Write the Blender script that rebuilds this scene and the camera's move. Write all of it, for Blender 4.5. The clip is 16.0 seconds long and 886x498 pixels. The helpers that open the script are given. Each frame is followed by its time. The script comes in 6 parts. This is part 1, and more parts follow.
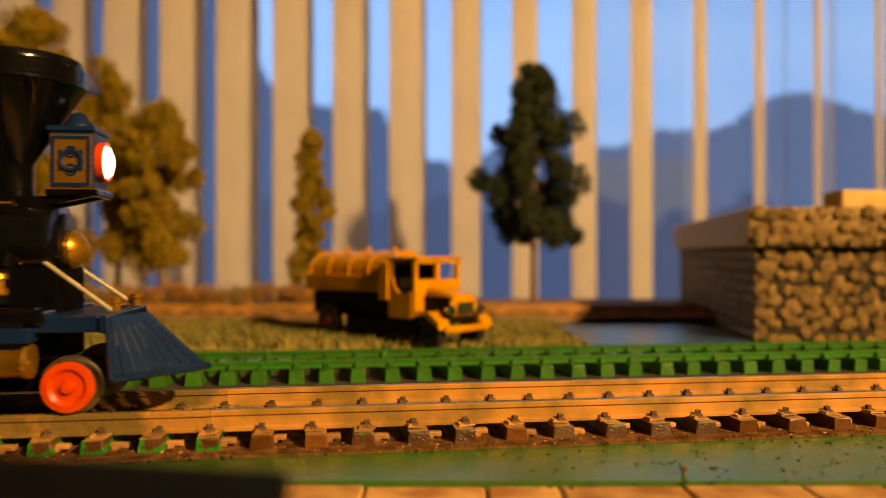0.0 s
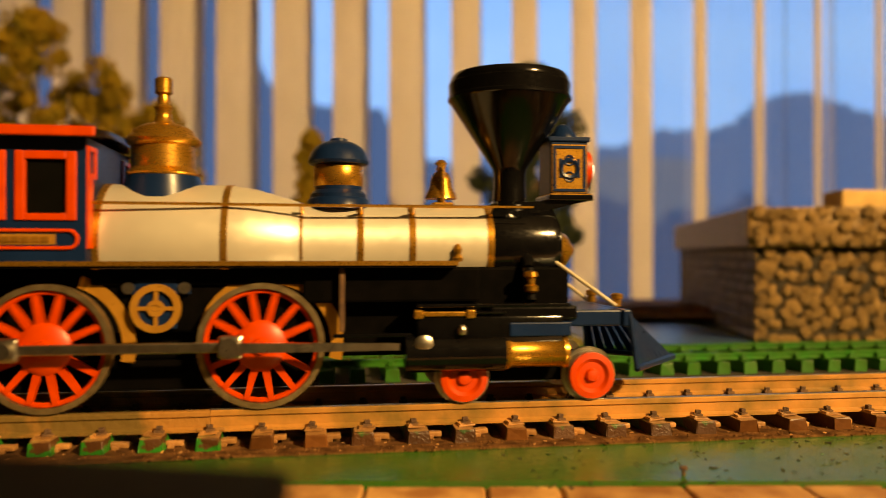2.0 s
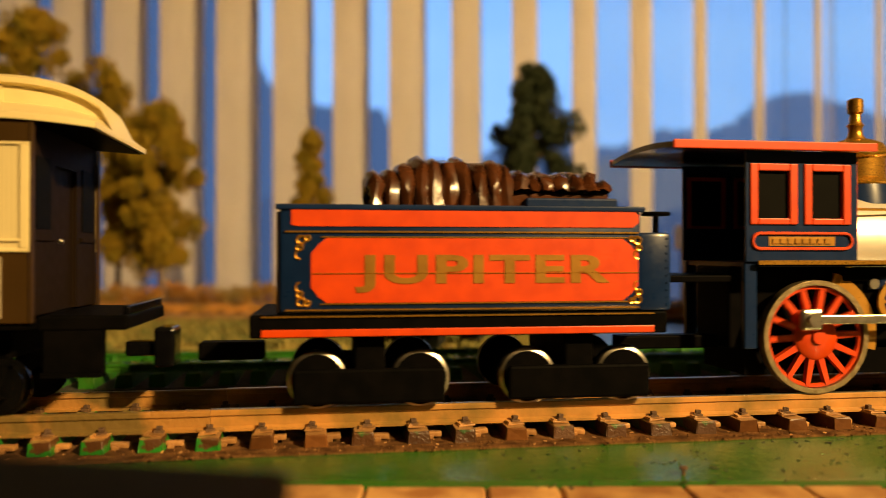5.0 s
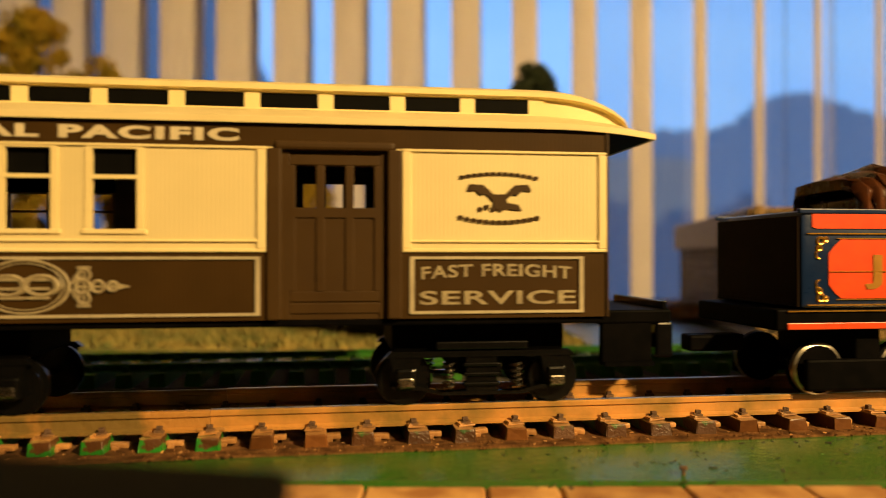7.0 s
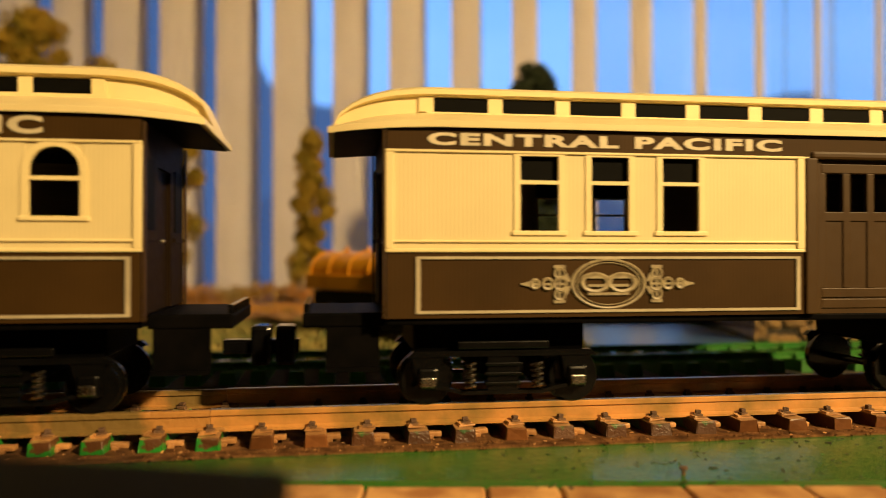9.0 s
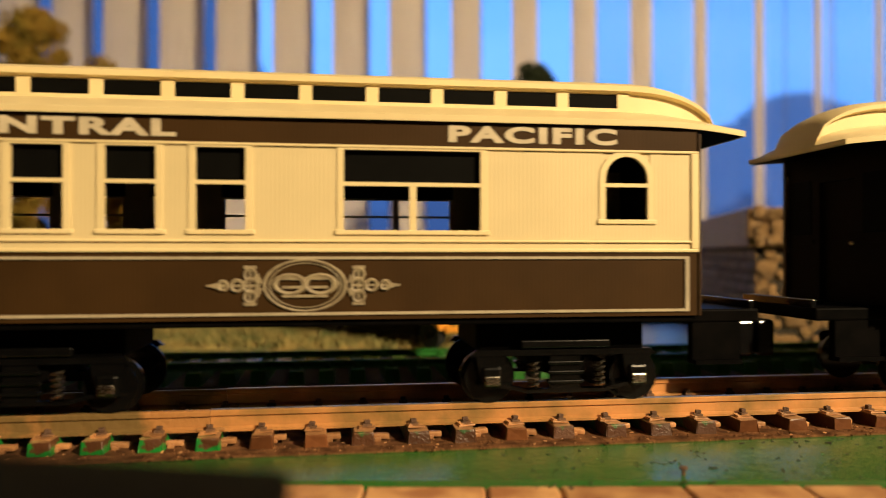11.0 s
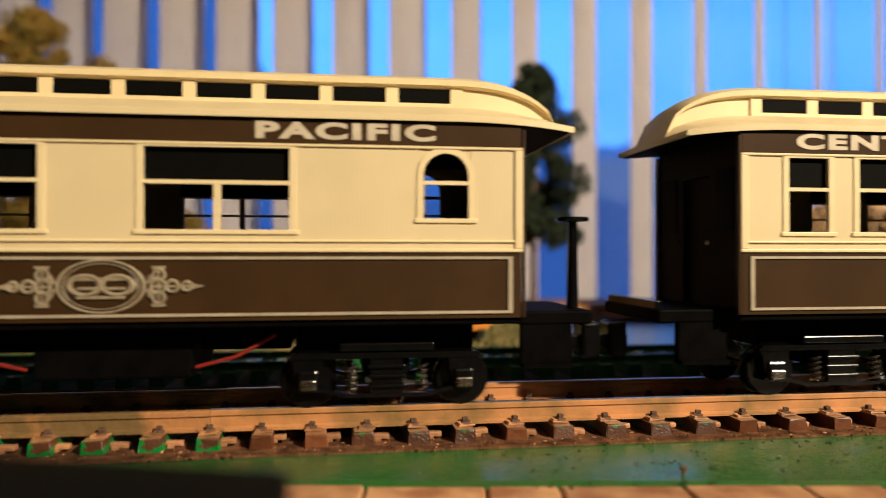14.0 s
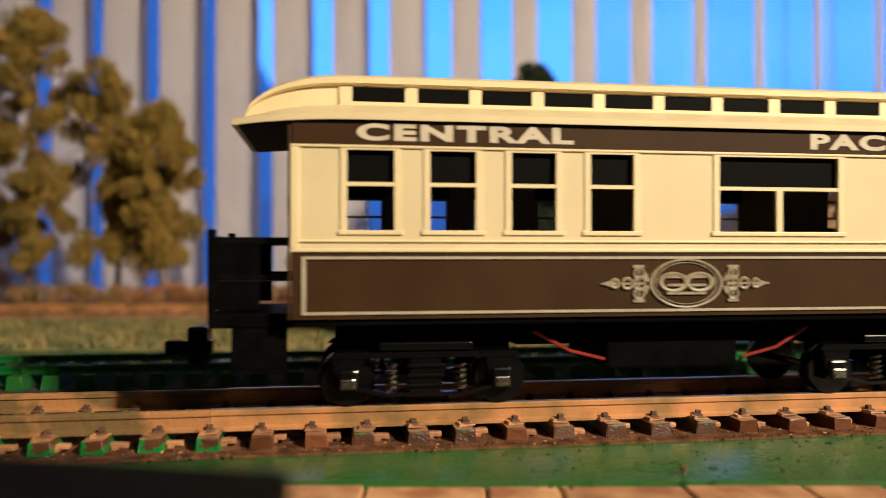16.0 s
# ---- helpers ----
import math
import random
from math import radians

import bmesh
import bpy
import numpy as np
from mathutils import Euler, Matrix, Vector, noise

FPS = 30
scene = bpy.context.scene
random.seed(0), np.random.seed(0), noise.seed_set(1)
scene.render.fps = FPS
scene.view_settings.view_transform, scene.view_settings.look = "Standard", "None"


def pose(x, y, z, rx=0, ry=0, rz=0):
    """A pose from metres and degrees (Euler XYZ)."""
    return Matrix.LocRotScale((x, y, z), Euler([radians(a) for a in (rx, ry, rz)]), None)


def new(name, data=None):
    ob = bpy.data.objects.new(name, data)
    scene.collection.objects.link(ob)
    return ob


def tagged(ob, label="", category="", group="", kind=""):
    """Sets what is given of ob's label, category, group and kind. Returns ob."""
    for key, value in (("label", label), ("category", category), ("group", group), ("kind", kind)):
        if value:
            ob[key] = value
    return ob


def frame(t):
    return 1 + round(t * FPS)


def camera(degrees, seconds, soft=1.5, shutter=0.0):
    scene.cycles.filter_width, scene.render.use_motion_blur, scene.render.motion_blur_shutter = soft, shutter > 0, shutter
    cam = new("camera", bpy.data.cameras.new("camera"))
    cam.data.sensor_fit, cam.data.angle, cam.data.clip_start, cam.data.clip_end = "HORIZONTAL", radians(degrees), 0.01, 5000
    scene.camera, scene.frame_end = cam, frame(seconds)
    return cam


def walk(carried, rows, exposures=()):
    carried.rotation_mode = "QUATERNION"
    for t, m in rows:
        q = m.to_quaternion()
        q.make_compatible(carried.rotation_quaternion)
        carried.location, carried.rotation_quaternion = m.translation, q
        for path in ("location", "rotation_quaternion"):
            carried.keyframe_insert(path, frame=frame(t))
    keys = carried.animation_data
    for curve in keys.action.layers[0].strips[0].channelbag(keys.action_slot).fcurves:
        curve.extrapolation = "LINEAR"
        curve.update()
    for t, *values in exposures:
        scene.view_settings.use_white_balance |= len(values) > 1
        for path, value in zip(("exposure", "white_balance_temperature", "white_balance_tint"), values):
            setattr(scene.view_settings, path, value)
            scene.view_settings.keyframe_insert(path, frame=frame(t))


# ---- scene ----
cam = camera(59.5, 16.0, soft=0.55, shutter=0.38)
walk(cam, [(0.0, pose(0, 0, 0.0406, 90.376, 0, -8.12)), (16.0, pose(0, 0, 0.0406, 90.376, 0, -8.12))],
     exposures=[(0.0, 0.0, 9750, 18), (2.5, 0.0, 8950, 13), (4.0, 0.0, 8300, 9), (8.0, 0.0, 7800, 9), (9.2, 0.0, 7000, 10), (11.5, 0.0, 5500, 15), (13.5, 0.0, 4900, 18), (16.0, 0.05, 4700, 18)])
cam.data.dof.use_dof = True
cam.data.dof.focus_distance = 0.228
cam.data.dof.aperture_fstop = 8.8

# ---- world and lamps ----
world = bpy.data.worlds.new("dusk")
scene.world = world
world.use_nodes = True
wn = world.node_tree.nodes
sky = wn.new("ShaderNodeTexSky")
sky.sky_type, sky.sun_disc, sky.sun_elevation, sky.sun_rotation = "NISHITA", False, radians(6), radians(200)
wn["Background"].inputs["Strength"].default_value = 0.05
world.node_tree.links.new(sky.outputs[0], wn["Background"].inputs["Color"])


def lamp(name, kind, m, energy, color, size):
    data = bpy.data.lights.new(name, kind)
    data.energy, data.color = energy, color
    if kind == "POINT":
        data.shadow_soft_size = size
    else:
        data.size = size
    ob = new(name, data)
    ob.matrix_basis = m
    return ob


lamp("room_lamp", "POINT", pose(0.76, -0.68, 0.70), 154, (1.0, 0.71, 0.34), 0.03)

# ---- materials ----
ROOM = pose(0, 0, 0, 0, 0, -8.12)


def mat(name, c1, c2=None, scale=300, rough=0.5, metal=0.0, bump=0.0, bscale=None, random_tint=0.0, coat=0.0,
        lo=0.35, hi=0.65, emit=0.0, spec=0.5):
    m = bpy.data.materials.new(name)
    m.use_nodes = True
    n, l = m.node_tree.nodes, m.node_tree.links
    b = n["Principled BSDF"]
    b.inputs["Roughness"].default_value = rough
    b.inputs["Metallic"].default_value = metal
    b.inputs["Specular IOR Level"].default_value = spec
    b.inputs["Coat Weight"].default_value = coat
    c2 = c2 or tuple(v * 0.8 for v in c1)
    tc = n.new("ShaderNodeTexCoord")
    big, fine = n.new("ShaderNodeTexNoise"), n.new("ShaderNodeTexNoise")
    for t, s, d in ((big, scale, 6), (fine, bscale or scale * 6, 3)):
        t.inputs["Scale"].default_value, t.inputs["Detail"].default_value = s, d
        l.new(tc.outputs["Object"], t.inputs["Vector"])
    r = n.new("ShaderNodeValToRGB")
    r.color_ramp.elements[0].position, r.color_ramp.elements[1].position = lo, hi
    r.color_ramp.elements[0].color, r.color_ramp.elements[1].color = (*c1, 1), (*c2, 1)
    l.new(big.outputs["Fac"], r.inputs["Fac"])
    out = r.outputs["Color"]
    if random_tint:
        info, hs, mp = n.new("ShaderNodeObjectInfo"), n.new("ShaderNodeHueSaturation"), n.new("ShaderNodeMapRange")
        mp.inputs["To Min"].default_value, mp.inputs["To Max"].default_value = 1 - random_tint, 1 + random_tint
        l.new(info.outputs["Random"], mp.inputs["Value"])
        l.new(mp.outputs["Result"], hs.inputs["Value"])
        l.new(out, hs.inputs["Color"])
        out = hs.outputs["Color"]
    l.new(out, b.inputs["Base Color"])
    if bump:
        bp = n.new("ShaderNodeBump")
        bp.inputs["Strength"].default_value, bp.inputs["Distance"].default_value = bump, 0.0006
        l.new(fine.outputs["Fac"], bp.inputs["Height"])
        l.new(bp.outputs["Normal"], b.inputs["Normal"])
    rr = n.new("ShaderNodeMapRange")
    rr.inputs["To Min"].default_value, rr.inputs["To Max"].default_value = max(rough - 0.08, 0.02), min(rough + 0.1, 1)
    l.new(fine.outputs["Fac"], rr.inputs["Value"])
    l.new(rr.outputs["Result"], b.inputs["Roughness"])
    if emit:
        b.inputs["Emission Color"].default_value = (*c1, 1)
        b.inputs["Emission Strength"].default_value = emit
    return m


def pale_tops(m, color, amount=0.8):
    """Mixes a paler tone into faces that look up."""
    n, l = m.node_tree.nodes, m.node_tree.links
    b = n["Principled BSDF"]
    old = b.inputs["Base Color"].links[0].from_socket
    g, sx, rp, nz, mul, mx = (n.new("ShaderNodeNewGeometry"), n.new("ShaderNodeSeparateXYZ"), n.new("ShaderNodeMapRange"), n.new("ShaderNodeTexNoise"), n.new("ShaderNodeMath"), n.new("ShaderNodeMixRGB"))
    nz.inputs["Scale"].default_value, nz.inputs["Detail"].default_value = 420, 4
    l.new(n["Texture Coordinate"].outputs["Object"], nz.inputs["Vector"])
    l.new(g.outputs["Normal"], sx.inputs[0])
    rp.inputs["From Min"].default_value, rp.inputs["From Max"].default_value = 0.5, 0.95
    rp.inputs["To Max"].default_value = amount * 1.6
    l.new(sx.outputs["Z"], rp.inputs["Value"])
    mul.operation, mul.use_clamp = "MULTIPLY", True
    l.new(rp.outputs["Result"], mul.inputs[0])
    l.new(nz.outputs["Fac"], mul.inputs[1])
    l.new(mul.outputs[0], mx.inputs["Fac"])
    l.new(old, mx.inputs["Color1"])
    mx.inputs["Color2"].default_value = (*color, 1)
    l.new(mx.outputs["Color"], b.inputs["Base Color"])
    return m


def grooved(m, pitch, depth=0.35):
    """Adds fine upright board grooves to a material."""
    n, l = m.node_tree.nodes, m.node_tree.links
    tc, wv, bp = n.new("ShaderNodeTexCoord"), n.new("ShaderNodeTexWave"), n.new("ShaderNodeBump")
    wv.bands_direction, wv.wave_profile = "X", "SIN"
    wv.inputs["Scale"].default_value = 0.314 / pitch
    bp.inputs["Strength"].default_value, bp.inputs["Distance"].default_value = depth, 0.0003
    l.new(tc.outputs["Object"], wv.inputs["Vector"])
    l.new(wv.outputs["Fac"], bp.inputs["Height"])
    l.new(bp.outputs["Normal"], n["Principled BSDF"].inputs["Normal"])
    return m


def glow(name, color, strength):
    m = bpy.data.materials.new(name)
    m.use_nodes = True
    b = m.node_tree.nodes["Principled BSDF"]
    b.inputs["Base Color"].default_value = (0, 0, 0, 1)
    b.inputs["Roughness"].default_value = 1
    b.inputs["Emission Color"].default_value = (*color, 1)
    b.inputs["Emission Strength"].default_value = strength
    return m


M_GREEN = mat("green_painted_board", (0.014, 0.115, 0.014), (0.05, 0.11, 0.028), 45, 0.22, bump=0.35, bscale=500, lo=0.36, hi=0.64, spec=0.4)
M_DIRT = mat("brown_ballast", (0.06, 0.027, 0.012), (0.2, 0.095, 0.04), 220, 0.9, bump=1.0, bscale=1500, spec=0.05)
M_RUST = mat("rust_painted_rail", (0.5, 0.23, 0.07), (0.2, 0.12, 0.035), 75, 0.36, bump=0.35, bscale=420, lo=0.4, hi=0.66)
M_OLDRAIL = mat("worn_olive_brown_rail", (0.36, 0.17, 0.05), (0.15, 0.095, 0.03), 75, 0.45, bump=0.6, bscale=500, lo=0.44, hi=0.56)
M_RAILTOP = mat("worn_steel", (0.6, 0.55, 0.48), (0.42, 0.37, 0.3), 90, 0.4, 1.0, bump=0.1)
M_TIE = pale_tops(mat("worn_brown_tie", (0.085, 0.03, 0.011), (0.15, 0.058, 0.02), 170, 0.34, bump=0.15, bscale=900, random_tint=0.3, spec=0.15), (0.36, 0.19, 0.08))
M_TIEGREEN = pale_tops(mat("chipped_green_tie", (0.01, 0.17, 0.02), (0.075, 0.03, 0.012), 130, 0.36, bump=0.5, bscale=1400, random_tint=0.15, lo=0.58, hi=0.61), (0.42, 0.23, 0.1))
M_TIEMIX = pale_tops(mat("mostly_worn_green_tie", (0.02, 0.12, 0.03), (0.075, 0.03, 0.012), 170, 0.36, bump=0.6, bscale=1400, random_tint=0.25, lo=0.44, hi=0.48), (0.42, 0.23, 0.1))
M_TAN = mat("tan_track_plate", (0.5, 0.26, 0.1), (0.28, 0.13, 0.05), 300, 0.4, bump=0.4, bscale=1200, random_tint=0.3)
M_SPIKE = mat("rusty_spike", (0.07, 0.035, 0.02), (0.14, 0.07, 0.03), 800, 0.7, bump=0.5)
M_GREENTRACK = mat("green_painted_track", (0.012, 0.14, 0.014), (0.03, 0.11, 0.014), 120, 0.42, bump=0.4, bscale=1100, random_tint=0.15, spec=0.3)
M_GRASS = mat("dry_grass_mat", (0.29, 0.22, 0.065), (0.1, 0.12, 0.035), 90, 0.95, bump=1.0, bscale=700)
M_WATER = mat("blue_painted_water", (0.03, 0.075, 0.16), (0.02, 0.055, 0.13), 30, 0.3)
M_BED = mat("brown_roadbed", (0.3, 0.16, 0.065), (0.17, 0.09, 0.036), 60, 0.85, bump=0.7, bscale=500)
M_EDGEWOOD = mat("pale_edge_wood", (0.52, 0.29, 0.12), (0.28, 0.12, 0.045), 110, 0.7, bump=0.6, bscale=400, random_tint=0.15)
M_STONE = mat("grey_brown_stone", (0.42, 0.26, 0.105), (0.085, 0.05, 0.02), 420, 0.33, spec=0.4, bump=0.8, bscale=900, random_tint=0.35)
M_MORTAR_SHADE = mat("dark_mortar_and_gap_shade", (0.04, 0.03, 0.02), (0.02, 0.016, 0.01), 200, 0.95, bump=0.8)
M_NEARBLACK = mat("flat_black", (0.002, 0.002, 0.002), (0.003, 0.003, 0.003), 200, 0.7, spec=0.03)
M_TRUCK = mat("yellow_enamel", (0.62, 0.27, 0.02), (0.5, 0.2, 0.012), 90, 0.35, coat=0.3)
M_TRUCKDARK = mat("dark_truck_chassis", (0.012, 0.008, 0.005), (0.006, 0.004, 0.003), 200, 0.5, spec=0.1)
M_REDSPOKE = mat("red_truck_wheel", (0.3, 0.03, 0.02), None, 300, 0.4)
M_RUBBER = mat("black_rubber", (0.012, 0.011, 0.01), None, 300, 0.7)
M_CHROME = mat("chrome", (0.75, 0.7, 0.6), None, 200, 0.15, 1.0)
M_BARK = mat("bark", (0.1, 0.06, 0.03), (0.18, 0.12, 0.07), 180, 0.9, bump=1.0)
M_LEAF_OLIVE = mat("olive_foliage", (0.2, 0.15, 0.011), (0.36, 0.215, 0.02), 65, 0.85)
M_LEAF_DARK = mat("dark_green_foliage", (0.012, 0.024, 0.008), (0.026, 0.036, 0.012), 70, 0.85)
M_LEAF_MOSS = mat("russet_moss", (0.45, 0.19, 0.05), (0.28, 0.2, 0.055), 40, 0.95)
M_SLAT = mat("cream_blind_vinyl", (0.87, 0.805, 0.735), (0.81, 0.75, 0.68), 15, 0.5, bump=0.15, bscale=600)
M_WALL = mat("room_wall_paint", (0.045, 0.036, 0.027), (0.035, 0.028, 0.02), 4, 0.9, bump=0.1, bscale=200)
M_FLOOR = mat("carpet", (0.06, 0.04, 0.03), (0.045, 0.03, 0.02), 60, 0.95, bump=0.5)
M_FRAME = mat("white_window_frame", (0.7, 0.7, 0.7), None, 20, 0.5)
# train
M_SILVER = mat("silver_boiler_paint", (0.74, 0.7, 0.6), (0.68, 0.64, 0.55), 60, 0.34, 0.48)
M_GOLD = mat("gold_paint", (0.62, 0.32, 0.07), (0.55, 0.27, 0.05), 300, 0.28, 0.85)
M_BLACK = mat("gloss_black", (0.002, 0.002, 0.0025), (0.0035, 0.0035, 0.004), 200, 0.14, coat=0.15, spec=0.4)
M_MATBLACK = mat("satin_black", (0.002, 0.002, 0.002), (0.0035, 0.003, 0.003), 200, 0.5, spec=0.012)
M_BOGIE = mat("gloss_black_casting", (0.002, 0.002, 0.002), (0.003, 0.003, 0.003), 200, 0.2, spec=0.35)
M_BLUE = mat("dark_blue_enamel", (0.004, 0.018, 0.068), (0.003, 0.014, 0.055), 120, 0.3, coat=0.05, spec=0.3)
M_RED = mat("vermilion_enamel", (0.62, 0.055, 0.012), (0.52, 0.042, 0.01), 200, 0.38, coat=0.15)
M_STEEL = mat("nickel_steel", (0.6, 0.56, 0.48), (0.45, 0.41, 0.35), 300, 0.3, 1.0)
M_CREAM = grooved(mat("cream_paint", (0.63, 0.52, 0.28), (0.585, 0.485, 0.26), 60, 0.45), 0.0011, 0.14)
M_CREAMTRIM = mat("cream_trim", (0.7, 0.58, 0.31), (0.66, 0.54, 0.28), 60, 0.45)
M_BROWN = grooved(mat("brown_paint", (0.042, 0.0215, 0.006), (0.034, 0.0175, 0.0048), 60, 0.5, spec=0.1), 0.0011, 0.12)
M_BROWNTRIM = mat("brown_trim", (0.045, 0.0235, 0.007), (0.038, 0.0195, 0.006), 60, 0.45, spec=0.2)
M_LETTER = mat("pale_lettering", (0.55, 0.47, 0.32), None, 200, 0.5)
M_GOLDLETTER = mat("dull_gold_lettering", (0.42, 0.2, 0.04), None, 200, 0.4, 0.6)
M_STRIPE = mat("grey_cream_stripe", (0.4, 0.34, 0.23), None, 200, 0.5)
M_EMBLEM = mat("dim_gilt_print", (0.3, 0.25, 0.15), (0.2, 0.16, 0.1), 500, 0.5)
M_GOLDPAINT = mat("amber_gold_paint", (0.5, 0.25, 0.055), (0.42, 0.2, 0.04), 200, 0.3, 0.35)
M_TYRE = mat("worn_tyre_metal", (0.42, 0.33, 0.2), (0.28, 0.21, 0.12), 400, 0.36, 0.85, bump=0.3, bscale=1500)
M_SPRING = mat("dark_steel_spring", (0.34, 0.31, 0.26), None, 300, 0.25, 1.0)
# brown darkened so that the shade of the vehicle ends is in the colour
M_END = mat("end_brown_with_shade", (0.014, 0.008, 0.0045), (0.011, 0.0065, 0.0035), 60, 0.55, spec=0.04)
M_CORK = mat("tan_cork", (0.62, 0.42, 0.18), (0.5, 0.32, 0.13), 120, 0.85, bump=0.6)
M_LOG = mat("chocolate_logs", (0.075, 0.022, 0.008), (0.04, 0.013, 0.005), 200, 0.24, coat=0.2, bump=0.25, bscale=260)
M_REDWIRE = mat("red_wire", (0.22, 0.016, 0.006), None, 200, 0.4)
M_LENS = glow("lit_headlight", (1.0, 0.86, 0.7), 6)
M_DARKGLASS = mat("dark_pane", (0.003, 0.003, 0.0025), None, 200, 0.6, spec=0.04)


def sheer(name, color, clear):
    m = bpy.data.materials.new(name)
    m.use_nodes = True
    n, l = m.node_tree.nodes, m.node_tree.links
    d, t, a, b = n.new("ShaderNodeBsdfDiffuse"), n.new("ShaderNodeBsdfTransparent"), n.new("ShaderNodeMixShader"), n["Material Output"]
    d.inputs["Color"].default_value = (*color, 1)
    a.inputs["Fac"].default_value = clear
    l.new(d.outputs[0], a.inputs[1])
    l.new(t.outputs[0], a.inputs[2])
    l.new(a.outputs[0], b.inputs["Surface"])
    return m


M_SHEER = sheer("sheer_voile", (0.42, 0.42, 0.46), 0.82)


# ---- mesh helpers ----
def part(name, bm, material, parent=None, label="", smooth=False, m=None):
    me = bpy.data.meshes.new(name)
    bm.normal_update()
    bm.to_mesh(me)
    bm.free()
    if smooth:
        me.shade_smooth()
        me.set_sharp_from_angle(angle=radians(40))
    me.materials.append(material)
    ob = new(name, me)
    if parent is not None:
        ob.parent = parent
    if m is not None:
        ob.matrix_basis = m
    if label:
        ob["label"] = label
    return ob


def box(bm, x0, x1, y0, y1, z0, z1, bevel=0.0, m=None):
    mm = Matrix.Translation(((x0 + x1) / 2, (y0 + y1) / 2, (z0 + z1) / 2)) @ Matrix.Diagonal((x1 - x0, y1 - y0, z1 - z0, 1))
    vs = bmesh.ops.create_cube(bm, size=1, matrix=(m or Matrix()) @ mm)["verts"]
    if bevel:
        es = list({e for v in vs for e in v.link_edges})
        bmesh.ops.bevel(bm, geom=es, offset=bevel, segments=2, affect="EDGES", profile=0.5)
    return bm


def lathe(bm, prof, center=(0, 0, 0), axis="Z", seg=28):
    """Turns a profile of (radius, height) about an axis through center."""
    rings = []
    for r, h in prof:
        ring = []
        for i in range(seg):
            a = 2 * math.pi * i / seg
            p = (r * math.cos(a), r * math.sin(a), h)
            if axis == "X":
                p = (h, p[0], p[1])
            elif axis == "Y":
                p = (p[1], h, p[0])
            ring.append(bm.verts.new(Vector(center) + Vector(p)))
        rings.append(ring)
    for a, b in zip(rings, rings[1:]):
        for i in range(seg):
            bm.faces.new((a[i], a[(i + 1) % seg], b[(i + 1) % seg], b[i]))
    bm.faces.new(list(reversed(rings[0])))
    bm.faces.new(rings[-1])
    return bm


def rod(bm, p0, p1, r0, r1=None, seg=10):
    p0, p1 = Vector(p0), Vector(p1)
    d = p1 - p0
    mm = Matrix.Translation((p0 + p1) / 2) @ d.to_track_quat("Z", "Y").to_matrix().to_4x4()
    bmesh.ops.create_cone(bm, cap_ends=True, segments=seg, radius1=r0, radius2=r0 if r1 is None else r1, depth=d.length, matrix=mm)
    return bm


def prism(bm, pts, y0, y1):
    """A plate from a polygon of (x, z), reaching from y0 to y1."""
    a = [bm.verts.new((x, y0, z)) for x, z in pts]
    b = [bm.verts.new((x, y1, z)) for x, z in pts]
    bm.faces.new(a)
    bm.faces.new(list(reversed(b)))
    for i in range(len(pts)):
        j = (i + 1) % len(pts)
        bm.faces.new((a[j], a[i], b[i], b[j]))
    bmesh.ops.recalc_face_normals(bm, faces=bm.faces[:])
    return bm


def torus(bm, center, R, r, axis="Y", seg=28, sub=8, a0=0.0, a1=360.0):
    full = abs(a1 - a0) >= 359.9
    n = seg if full else seg + 1
    rings = []
    for i in range(n):
        a = radians(a0 + (a1 - a0) * i / seg)
        ring = []
        for j in range(sub):
            b = 2 * math.pi * j / sub
            q = R + r * math.cos(b)
            p = (q * math.cos(a), r * math.sin(b), q * math.sin(a))
            if axis == "Z":
                p = (p[0], p[2], p[1])
            elif axis == "X":
                p = (p[1], p[0], p[2])
            ring.append(bm.verts.new(Vector(center) + Vector(p)))
        rings.append(ring)
    for i in range(n if full else n - 1):
        a, b = rings[i], rings[(i + 1) % n]
        for j in range(sub):
            bm.faces.new((a[j], a[(j + 1) % sub], b[(j + 1) % sub], b[j]))
    bmesh.ops.recalc_face_normals(bm, faces=bm.faces[:])
    return bm


def B():
    return bmesh.new()


def thing(name, m, label, category, group=""):
    ob = new(name)
    ob.empty_display_size = 0.01
    ob.matrix_basis = m
    return tagged(ob, label, category, group)


def words(name, text, width, height, x, y, z, material, parent, bold=0.0):
    """Raised lettering on an upright face that looks towards -y, filling width x height from (x, z)."""
    cu = bpy.data.curves.new(name, "FONT")
    cu.body, cu.extrude, cu.offset, cu.space_character = text, 0.02, bold, 1.0 + 3.5 * bold
    tmp = new(name, cu)
    dg = bpy.context.evaluated_depsgraph_get()
    me = bpy.data.meshes.new_from_object(tmp.evaluated_get(dg))
    bpy.data.objects.remove(tmp)
    co = np.array([v.co[:] for v in me.vertices])
    lo, hi = co.min(0), co.max(0)
    for v in me.vertices:
        c = v.co
        v.co = (x + (c.x - lo[0]) / (hi[0] - lo[0]) * width, y - c.z * 0.01, z + (c.y - lo[1]) / (hi[1] - lo[1]) * height)
    me.materials.clear()
    me.materials.append(material)
    ob = new(name, me)
    ob.parent = parent
    return ob


# ---- room ----
def structure(name, bm, material, label="", m=None, smooth=False):
    return tagged(part(name, bm, material, None, label, smooth, m), kind="structure")


